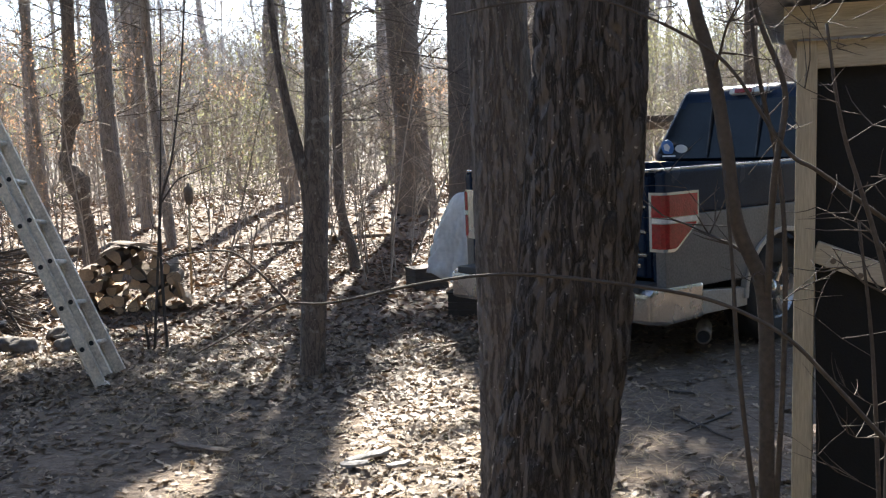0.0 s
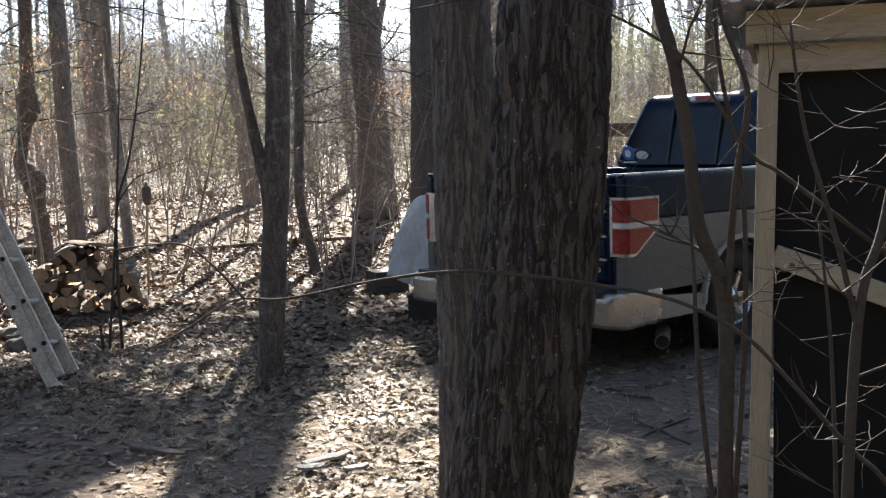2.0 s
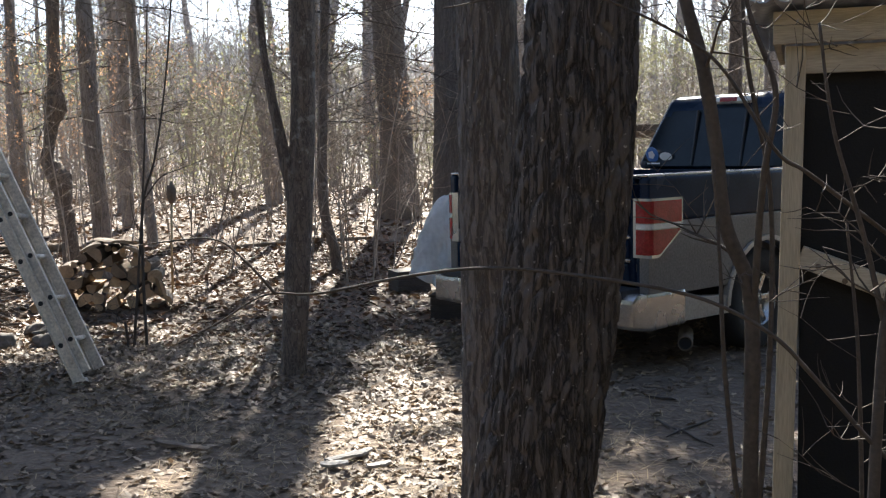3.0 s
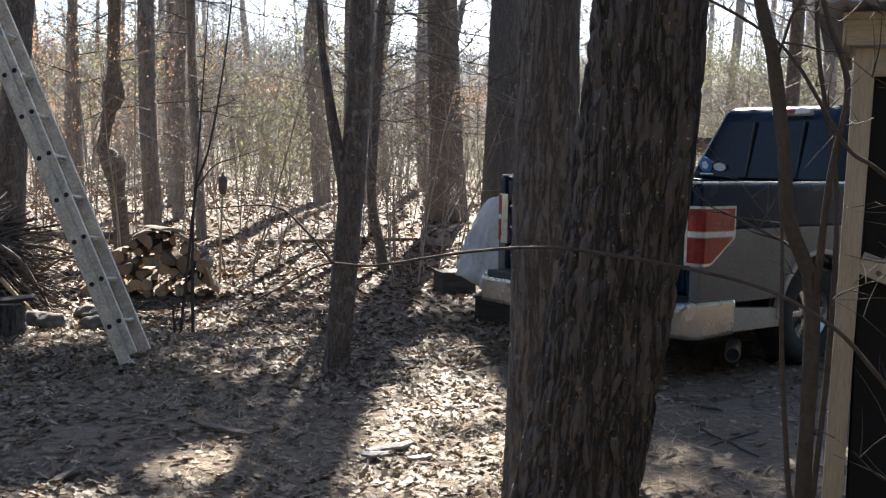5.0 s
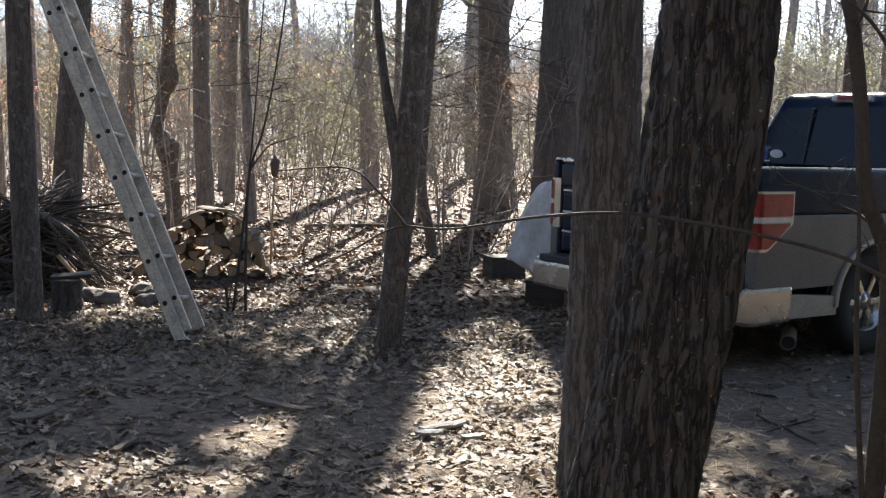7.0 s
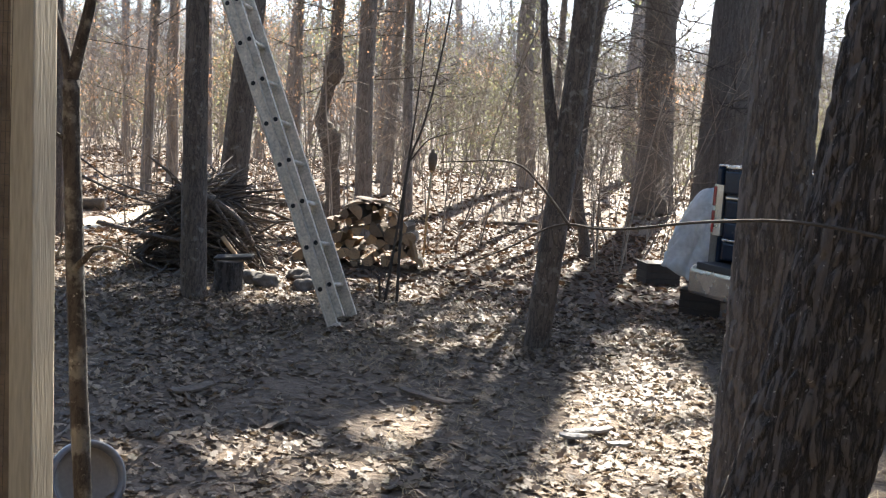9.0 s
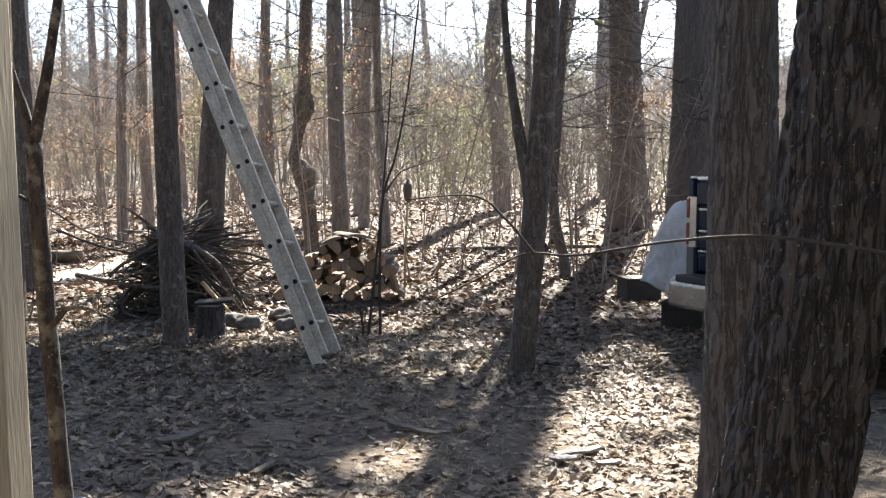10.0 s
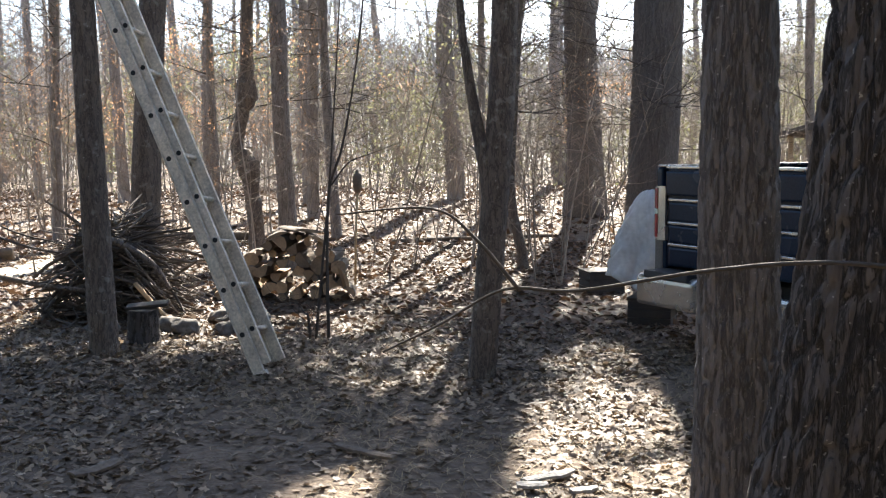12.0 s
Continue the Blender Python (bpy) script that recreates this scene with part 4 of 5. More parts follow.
def wheel(parent, x, y, side):
    w = new("wheel")
    w.parent = parent
    w.matrix_local = pose(x, y, 0.365, 0, 90 * side, 0)
    tyre = [(0.2, -0.11), (0.24, -0.125), (0.32, -0.125), (0.35, -0.105), (0.365, -0.07), (0.365, 0.07), (0.35, 0.105), (0.32, 0.125), (0.24, 0.125), (0.2, 0.11)]
    raw("tyre", *lathe(tyre, 40), RUBBER, w, smooth=True)
    v, f = lathe([(0.235, 0.1), (0.225, 0.112), (0.205, 0.1), (0.2, 0.03), (0.07, 0.05), (0.065, 0.085), (0.0, 0.088)], 36)
    rim = raw("rim", v, f, CHROME, w, "dusty alloy rim", smooth=True)
    for k in range(6):
        box_part("spoke", 0.045, 0.15, 0.03, pose(0, 0, 0.07, 0, 0, 60 * k) @ pose(0, 0.13, 0), CHROME, rim, bevel=0.008)
    return w


def pickup(m):
    t = holder("pickup_truck", m, "dark blue pickup truck with dusty tan lower body", "truck")
    ra, ry, rz = 0.42, 1.23, 0.365
    # bed sides with wheel arches
    for s in (1, -1):
        x0, x1 = 0.92 * s, 0.995 * s
        up_ = [(0.0, 0.98), (0.0, 1.245), (0.02, 1.265), (1.93, 1.265), (1.93, 0.98)]
        prism_part("bed_side_upper", up_, x0, x1, PAINT_BLUE, t, "dark blue upper bed side", bevel=0.018)
        mid_ = [(0.0, 0.5), (0.0, 0.977), (1.93, 0.977), (1.93, 0.5)] + [(a, b) for a, b in arch(ry, rz, ra, 18) if b > 0.501]
        prism_part("bed_side", mid_, x0, 1.0 * s, PAINT_DUST_REFLECTION, t, "blue bed side greyed by dust and painted reflection, with wheel arch", bevel=0.008)
        for q0, q1 in ((0.0, ry), (ry, 1.93)):
            curve = [(a, b) for a, b in arch(ry, rz, ra, 18) if 0.366 < b < 0.497 and (a - ry) * (q0 + q1 - 2 * ry) > 0]
            curve.sort(key=lambda q: q[1])
            e = q0 if q1 == ry else q1
            lo_ = [(e, 0.315), (e, 0.497)] + curve[::-1] + [(ry + (ra if e > ry else -ra), 0.315)]
            if q1 == ry:
                lo_ = lo_[::-1]
            prism_part("bed_side_lower", lo_, x0, 1.004 * s, PAINT_TAN, t, "dusty tan lower bed side", bevel=0.006)
        lip = arch(ry, rz, ra + 0.035, 14) + arch(ry, rz, ra, 14)[::-1]
        prism_part("wheel_arch_lip", lip, 0.97 * s, 1.02 * s, PAINT_TAN, t, bevel=0.006)
        prism_part("bed_rail_cap", [(0.0, 1.262), (0.0, 1.278), (1.93, 1.278), (1.93, 1.262)], 0.88 * s, 0.975 * s, CHROME, t, "bright bed rail cap", bevel=0.006)
        prism_part("inner_arch", arch(ry, rz, ra - 0.01, 14), 0.55 * s, 0.9 * s, DARK_PLASTIC, t, "dark wheel well liner")
        for yy in (1.23, 4.45):
            wheel(t, 0.84 * s, yy, s)
    box_part("bed_floor", 1.8, 1.9, 0.05, pose(0, 0.97, 0.68), DARK_PLASTIC, t)
    box_part("bed_front_wall", 1.8, 0.05, 0.56, pose(0, 1.9, 0.97), PAINT_BLUE, t)
    box_part("chassis", 1.5, 4.6, 0.26, pose(0, 2.75, 0.38), DARK_PLASTIC, t, bevel=0.02)
    box_part("spare_tyre_cover", 0.62, 0.6, 0.2, pose(0.1, 0.5, 0.42), RUBBER, t, bevel=0.06)
    # tailgate with three pressed bands
    gate = box_part("tailgate", 1.75, 0.06, 0.68, pose(0, 0.035, 0.915), PAINT_BLUE, t, "dark blue tailgate with bright pressed ribs", bevel=0.014)
    for z0, z1 in ((0.585, 0.71), (0.74, 0.86), (0.89, 1.02)):
        box_part("pressed_panel", 1.68, 0.03, z1 - z0, pose(0, 0.0, (z0 + z1) / 2), PAINT_BLUE, gate, bevel=0.014)
    for z0 in (0.727, 0.877, 1.037):
        box_part("bright_strip", 1.7, 0.028, 0.018, pose(0, 0.0, z0), CHROME, gate, "bright trim strip", bevel=0.004)
    box_part("top_panel", 1.75, 0.035, 0.17, pose(0, -0.002, 1.15), PAINT_BLUE, gate, bevel=0.016)
    box_part("top_cap", 1.76, 0.08, 0.022, pose(0, 0.03, 1.262), CHROME, gate, "bright tailgate cap", bevel=0.006)
    for k, w_ in enumerate((0.05, 0.03, 0.035, 0.03)):
        box_part("badge_bar", w_, 0.008, 0.028, pose(0.66 + k * 0.045, -0.02, 0.66), CHROME, gate, bevel=0.002)
    # tail lamps wrap round the corners
    for s in (1, -1):
        lamp = new("tail_light")
        lamp.parent = t
        lamp["label"] = "red tail light in a bright bezel"

        def wrap(u0, u1, low, high, depth, mat, nm, lab=""):
            """A curved plate that starts on the rear face and goes round the corner along the side."""
            n = 16
            verts, faces = [], []
            for layer in (depth, -0.02):
                for i in range(n + 1):
                    u = u0 + (u1 - u0) * i / n
                    if u < 0.085:
                        x, y, nx_, ny_ = 0.885 + u, 0.0, 0.0, -1.0
                    elif u < 0.145:
                        a = (u - 0.085) / 0.06 * math.pi / 2
                        x, y, nx_, ny_ = 0.97 + 0.03 * math.sin(a), 0.03 - 0.03 * math.cos(a), math.sin(a), -math.cos(a)
                    else:
                        x, y, nx_, ny_ = 1.0, 0.03 + u - 0.145, 1.0, 0.0
                    for z in (low(u), high):
                        verts.append((s * (x + nx_ * layer), y + ny_ * layer, z))
            m_ = 2 * (n + 1)
            for i in range(n):
                k = 2 * i
                faces += [(k, k + 2, k + 3, k + 1), (m_ + k, m_ + k + 1, m_ + k + 3, m_ + k + 2), (k + 1, k + 3, m_ + k + 3, m_ + k + 1), (k, m_ + k, m_ + k + 2, k + 2)]
            faces += [(0, 1, m_ + 1, m_), (m_ - 2, 2 * m_ - 2, 2 * m_ - 1, m_ - 1)]
            if s < 0:
                faces = [tuple(reversed(f)) for f in faces]
            return raw(nm, verts, faces, mat, lamp, lab)

        cut = lambda z0: (lambda u: z0 + max(0.0, u - 0.2) * 0.75)
        wrap(-0.004, 0.43, cut(0.752), 1.128, 0.012, BEZEL if s > 0 else CHROME, "bezel", "bright lamp bezel")
        st = 0.022 if s > 0 else 0.075
        wrap(st, 0.412, lambda u: 0.972, 1.112, 0.018, RED_LENS, "brake_lens", "red upper lens")
        wrap(st, 0.396, cut(0.772), 0.93, 0.018, RED_LENS, "turn_lens", "red lower lens")
        wrap(st, 0.41, lambda u: 0.936, 0.966, 0.014, WHITE_LENS, "reverse_lens", "clear reversing lens")
        box_part("corner_filler", 0.1, 0.2, 0.2, pose(s * 0.935, 0.105, 0.65), PAINT_BLUE, t, bevel=0.02)
    # rear bumper
    bumper = new("bumper")
    bumper.parent = t
    bumper["label"] = "dusty chrome rear bumper"
    for s in (1, -1):
        prism_part("bumper_end", [(-0.16, 0.31), (-0.16, 0.50), (-0.12, 0.53), (0.36, 0.53), (0.36, 0.3), (0.0, 0.285)], 0.42 * s, 1.008 * s, CHROME, bumper, bevel=0.025)
        box_part("step_pad", 0.44, 0.2, 0.05, pose(0.7 * s, -0.065, 0.53), DARK_PLASTIC, bumper, "black tread pad", bevel=0.008)
    box_part("bumper_middle", 0.84, 0.12, 0.14, pose(0, -0.07, 0.42), CHROME, bumper, bevel=0.025)
    box_part("number_plate", 0.3, 0.012, 0.14, pose(0, -0.14, 0.43), DECAL_WHITE, bumper, "plain pale plate", bevel=0.003)
    for k in range(6):
        box_part("plate_bar", 0.025, 0.006, 0.07, pose(-0.1 + 0.04 * k, -0.149, 0.43), DARK_PLASTIC, bumper, bevel=0.001)
    v, f = lathe([(0.0, 0.02), (0.041, 0.02), (0.041, 0.002), (0.046, 0.0), (0.05, 0.004), (0.05, 0.4), (0.0, 0.5)], 24, pose(0.985, 0.37, 0.16, -90, 0, 38))
    pipe = raw("exhaust_pipe", v, f, LOG_BARK, t, "dull steel exhaust tip", smooth=True)
    v, f = lathe([(0.0, 0.018), (0.0405, 0.018), (0.0405, 0.022), (0.0, 0.022)], 24, pose(0.985, 0.37, 0.16, -90, 0, 38) @ pose(0, 0, -0.004))
    raw("pipe_bore", v, f, HOLE, pipe)
    # cab
    lower = [(1.97, 0.42), (1.97, 1.24), (4.0, 1.24), (4.1, 1.16), (5.2, 1.08), (5.28, 0.98), (5.3, 0.5), (5.2, 0.42)] + [(a, b) for a, b in arch(4.45, rz, ra, 12) if b > 0.425]
    prism_part("cab_body", lower, -0.95, 0.95, PAINT_BLUE, t, "dark blue cab and bonnet", bevel=0.03)
    bm = bmesh.new()
    lowr = [(-0.9, 1.98), (0.86, 1.98), (0.86, 4.05), (-0.86, 4.05)]
    high = [(-0.62, 2.14), (0.66, 2.14), (0.66, 3.3), (-0.66, 3.3)]
    a = [bm.verts.new((x, y, 1.235)) for x, y in lowr]
    b = [bm.verts.new((x, y, 1.86)) for x, y in high]
    bm.faces.new(a[::-1])
    bm.faces.new(b)
    for i in range(4):
        j = (i + 1) % 4
        bm.faces.new((a[i], a[j], b[j], b[i]))
    bmesh.ops.bevel(bm, geom=list(bm.edges), offset=0.1, segments=4, affect="EDGES", profile=0.55)
    part("cab_roof", bm, PAINT_BLUE, t, "dark blue cab roof with bright edge", smooth=True)

    def pane(name, corners, out, mat, parent, label=""):
        bm = bmesh.new()
        vs = [bm.verts.new(Vector(c) + Vector(out) * 0.012) for c in corners]
        fce = bm.faces.new(vs)
        r = bmesh.ops.extrude_face_region(bm, geom=[fce])
        bmesh.ops.translate(bm, vec=Vector(out) * 0.008, verts=[g for g in r["geom"] if isinstance(g, bmesh.types.BMVert)])
        bmesh.ops.recalc_face_normals(bm, faces=bm.faces)
        bmesh.ops.bevel(bm, geom=[e for e in bm.edges if abs((e.verts[0].co - e.verts[1].co).normalized().dot(Vector(out).normalized())) > 0.9], offset=0.05, segments=4, affect="EDGES")
        return part(name, bm, mat, parent, label)

    rear = (0, -0.98, 0.2)
    win = pane("rear_window", [(-0.8, 1.99, 1.27), (0.74, 1.99, 1.27), (0.6, 2.1, 1.73), (-0.57, 2.1, 1.73)], rear, GLASS, t, "dark tinted rear window")
    for s in (1, -1):
        pane("side_window", [(0.84 * s, 2.3, 1.28), (0.84 * s, 3.75, 1.28), (0.7 * s, 3.25, 1.68), (0.7 * s, 2.35, 1.68)], (0.93 * s, 0, 0.34), GLASS, t, "dark tinted side window")
        box_part("window_slider_bar", 0.018, 0.02, 0.46, pose(0.24 * s, 2.015, 1.505, -11.5), DARK_PLASTIC, win, bevel=0.004)
        mirror = box_part("door_mirror", 0.12, 0.1, 0.24, pose(1.05 * s, 3.75, 1.3), DARK_PLASTIC, t, bevel=0.03)
    light = box_part("high_brake_light", 0.36, 0.05, 0.045, pose(0.1, 2.085, 1.8, -20), WHITE_LENS, t, "clear and red high brake light", bevel=0.012)
    box_part("red_lens", 0.17, 0.052, 0.036, pose(0.06, 2.08, 1.801, -20), RED_LENS, light, bevel=0.01)
    v, f = lathe([(0.0, 0.0), (0.045, 0.0), (0.045, 0.003), (0.0, 0.003)], 24, pose(-0.66, 1.972, 1.37, 102, 0, 0) @ Matrix.Scale(1.5, 4))
    dec = raw("round_decal", v, f, DECAL_BLUE, win, "round blue window sticker")
    v, f = lathe([(0.0, 0.003), (0.022, 0.003), (0.022, 0.005), (0.0, 0.005)], 5, pose(-0.66, 1.966, 1.37, 102, 0, 0) @ Matrix.Scale(1.7, 4))
    raw("decal_mark", v, f, DECAL_WHITE, dec)
    v, f = lathe([(0.0, 0.0), (0.045, 0.0), (0.045, 0.003), (0.0, 0.003)], 12, pose(-0.51, 1.97, 1.355, 102, 0, 0) @ Matrix.Diagonal((1.5, 0.8, 1, 1)))
    raw("pale_decal", v, f, DECAL_WHITE, win, "small pale window sticker")
    box_part("decal_bar", 0.14, 0.004, 0.012, pose(-0.64, 1.962, 1.295, -14), DECAL_WHITE, win, bevel=0.001)
    return t


TRUCK_AT = pose(0.79, 7.31, 0, 0, 0, -53)
pickup(TRUCK_AT)


def dark_crate(x, y, w, d, h, yaw):
    crate = holder("wooden_crate", pose(x, y, G(x, y), 0, 0, yaw), "low dark weathered wooden crate beside the truck", "crate", "dark crates")
    n = 3
    b = h / n
    for k in range(n):
        for e in (-1, 1):
            box_part("side_board", w, 0.022, b * 0.95, pose(0, e * (d / 2 - 0.012), b * (k + 0.5)), DARK_WOOD, crate, bevel=0.004)
            box_part("end_board", 0.022, d - 0.05, b * 0.95, pose(e * (w / 2 - 0.012), 0, b * (k + 0.5)), DARK_WOOD, crate, bevel=0.004)
    box_part("lid", w * 1.04, d * 1.04, 0.022, pose(0, 0, h + 0.012), DARK_WOOD, crate, bevel=0.005)


# first crate is added; its dark wood stands in for shade below the sheet
dark_crate(0.22, 8.98, 0.34, 0.28, 0.2, -14)
dark_crate(-0.18, 10.8, 0.36, 0.3, 0.2, 22)


def plastic_bundle():
    """Clear sheeting hung in pleats over a crate, wider and slanting at the hem."""
    n, rings = 150, 46
    verts, faces = [], []
    for i in range(rings + 1):
        t = i / rings
        for k in range(n):
            a = 2 * math.pi * k / n
            c, s_ = math.cos(a), math.sin(a)
            pleat = abs(math.sin(a * 4.5 + 2.5 * noise.noise(Vector((c, s_, t * 1.2))))) - 0.5
            crease = noise.noise(Vector((c * 3.5, s_ * 3.5, t * 5))) + 0.6 * noise.noise(Vector((c * 8, s_ * 8, t * 11)))
            r = 0.06 + 0.26 * t ** 0.5 + (0.05 * pleat + 0.028 * crease) * min(1, 0.2 + 1.4 * t)
            hem = 0.27 - 0.12 * c + 0.05 * noise.noise(Vector((c * 2, s_ * 2, 7)))
            z = 1.06 + (hem - 1.06) * t + 0.012 * crease
            verts.append((0.24 - 0.06 * t + r * c, 9.03 + r * s_ * 0.75, z))
    for i in range(rings):
        for k in range(n):
            a, b = i * n + k, i * n + (k + 1) % n
            faces.append((a, a + n, b + n, b))
    faces.append(tuple(range(n)))
    ob = raw("plastic_sheet", verts, faces, SHEET, None, smooth=True)
    so = ob.modifiers.new("thick", "SOLIDIFY")
    so.thickness = 0.003
    tagged(ob, "crumpled clear plastic sheet draped over a crate", "plastic sheet")


plastic_bundle()


# ---- shed and wire run ----
def shed():
    s = holder("shed", pose(1.11, 3.3, 0, 0, 0, -20), "small black-clad timber shed with a tin roof", "shed")
    W, D, H = 1.7, 0.95, 1.77
    for x, y in ((0.03, 0.045), (W - 0.03, 0.045), (0.03, D - 0.045), (W - 0.03, D - 0.045)):
        box_part("corner_post", 0.062, 0.088, H, pose(x, y, H / 2, 0, 1.2 if x < 1 else 0, 0), PLYWOOD, s, "pale raw timber post", bevel=0.004)
    box_part("door_panel", W - 0.13, 0.018, 1.66, pose(W / 2, 0.06, 0.86), BLACK_SHEET, s, "black felt door panel", bevel=0.003)
    box_part("side_panel", 0.016, D - 0.18, 1.7, pose(0.03, D / 2, 0.88), BLACK_SHEET, s, "black felt side panel", bevel=0.003)
    box_part("side_panel", 0.016, D - 0.18, 1.7, pose(W - 0.03, D / 2, 0.88), BLACK_SHEET, s, "black felt side panel", bevel=0.003)
    box_part("back_panel", W - 0.13, 0.016, 1.7, pose(W / 2, D - 0.04, 0.88), BLACK_SHEET, s, "black felt back panel", bevel=0.003)
    box_part("header_board", W - 0.07, 0.03, 0.085, pose(W / 2 + 0.03, 0.03, 1.727), BOARD, s, "pale raw header board", bevel=0.004)
    box_part("fascia_board", W + 0.04, 0.025, 0.1, pose(W / 2, -0.015, 1.825), BOARD, s, "pale plywood fascia", bevel=0.004)
    box_part("fascia_board", 0.025, D, 0.1, pose(-0.008, D / 2 + 0.01, 1.825), BOARD, s, "pale plywood fascia", bevel=0.004)
    brace = box_part("diagonal_brace", 1.72, 0.036, 0.068, pose(W / 2 + 0.02, 0.03, 0.81, 0, 20.5, 0), BOARD, s, "pale diagonal brace with dark knots", bevel=0.004)
    for x, z in ((0.12, 1.08), (0.2, 1.035), (0.32, 0.995)):
        v, f = lathe([(0.0, 0.0), (0.009, 0.0), (0.009, 0.003), (0.0, 0.003)], 10, pose(x, 0.011, z, 90))
        raw("knot", v, f, LOG_BARK, brace)
    # corrugated roof, falling to the back
    verts, faces = [], []
    n, ridge = 130, 0.006
    for j, y in enumerate((-0.12, D + 0.12)):
        for k in range(n):
            x = -0.1 + (W + 0.25) * k / (n - 1)
            verts.append((x, y, 1.9 + ridge * math.sin(k * 1.4) - 0.05 * j))
    faces = [(k, k + 1, n + k + 1, n + k) for k in range(n - 1)]
    roof = raw("roof", verts, faces, METAL_ROOF, s, "corrugated tin roof sheet", smooth=True)
    roof.modifiers.new("thick", "SOLIDIFY").thickness = 0.006
    return s


shed()


def wire_run():
    w = holder("wire_run", pose(-1.039, 1.43, 0), "raw timber frame covered in small-mesh wire", "wire enclosure")
    box_part("post", 0.038, 0.06, 2.1, pose(0, 0, 1.05, 0, -1.2, 0), PLYWOOD, w, "pale raw timber post", bevel=0.003)
    box_part("post", 0.038, 0.06, 2.1, pose(-0.9, 0, 1.05), PLYWOOD, w, "pale raw timber post", bevel=0.003)
    box_part("rail", 0.86, 0.04, 0.06, pose(-0.45, 0, 0.05), BOARD, w, bevel=0.003)
    box_part("rail", 0.86, 0.04, 0.06, pose(-0.45, 0, 2.06), BOARD, w, bevel=0.003)
    verts, faces = [], []
    for k in range(112):
        x = -0.021 - 0.0078 * k
        tube_data([(x, -0.034, 0.02), (x + 0.002, -0.036, 1.0), (x, -0.034, 2.08)], [0.0005] * 3, 3, verts, faces, cap=False)
    for k in range(130):
        z = 0.03 + 0.0156 * k
        tube_data([(-0.019, -0.035, z), (-0.45, -0.0365, z + 0.002), (-0.9, -0.035, z)], [0.0005] * 3, 3, verts, faces, cap=False)
    raw("wire_mesh", verts, faces, WIRE, w, "fine rusty wire mesh")
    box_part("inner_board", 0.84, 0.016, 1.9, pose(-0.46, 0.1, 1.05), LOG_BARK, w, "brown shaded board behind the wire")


wire_run()


# ---- ladder ----
def ladder():
    base = Vector((-2.25, 6.76, 0.0))
    U = Vector((-0.418, 0.121, 0.9)).normalized()
    R = Vector((-0.03, 1.0, 0.0))
    R = (R - U * R.dot(U)).normalized()
    Wd = U.cross(R).normalized()
    if Wd.x < 0:
        Wd = -Wd
    M = Matrix((Wd, R, U)).transposed().to_4x4()
    M.translation = base
    lad = holder("extension_ladder", M, "scuffed aluminium extension ladder leaning against a tree", "ladder")
    L, gap = 3.75, 0.32
    for sec, (x0, shift) in enumerate(((-0.026, 0.0), (0.026, 0.07))):
        inset = 0.03 if sec else 0.0
        for side in (0, 1):
            y = inset if side == 0 else gap - inset
            d = 1 if side == 0 else -1
            rail = new("rail")
            rail.parent = lad
            rail["label"] = "scuffed aluminium channel rail"
            box_part("web", 0.066, 0.004, L, pose(x0, y, L / 2 + shift), ALUMINIUM, rail, bevel=0.001)
            for e in (-1, 1):
                box_part("flange", 0.005, 0.03, L, pose(x0 + e * 0.035, y - d * 0.008, L / 2 + shift), ALUMINIUM, rail, bevel=0.001)
            if side == 0:
                for k in range(12):
                    v, f = lathe([(0.0, 0.0), (0.0145, 0.0), (0.0165, 0.0), (0.0165, 0.0025), (0.0, 0.0025)], 16, pose(x0 - 0.008 + 0.012 * sec, y - 0.0052, 0.29 + 0.305 * k + shift * 0.2, -90))
                    raw("rivet_hole", v, f, HOLE, rail, "black disc painting the shade in a rung hole")
        for k in range(12):
            z = 0.29 + 0.305 * k + shift * 0.2
            v, f = lathe([(0.0, 0.0), (0.0155, 0.0), (0.0155, gap - 2 * inset), (0.0, gap - 2 * inset)], 14, pose(x0, inset, z, -90))
            rung = raw("rung", v, f, ALUMINIUM, lad, smooth=True)
    for side in (0, 1):
        box_part("foot", 0.1, 0.05, 0.07, pose(-0.026, gap * side, -0.0), ALUMINIUM, lad, bevel=0.008)
    return lad


ladder()


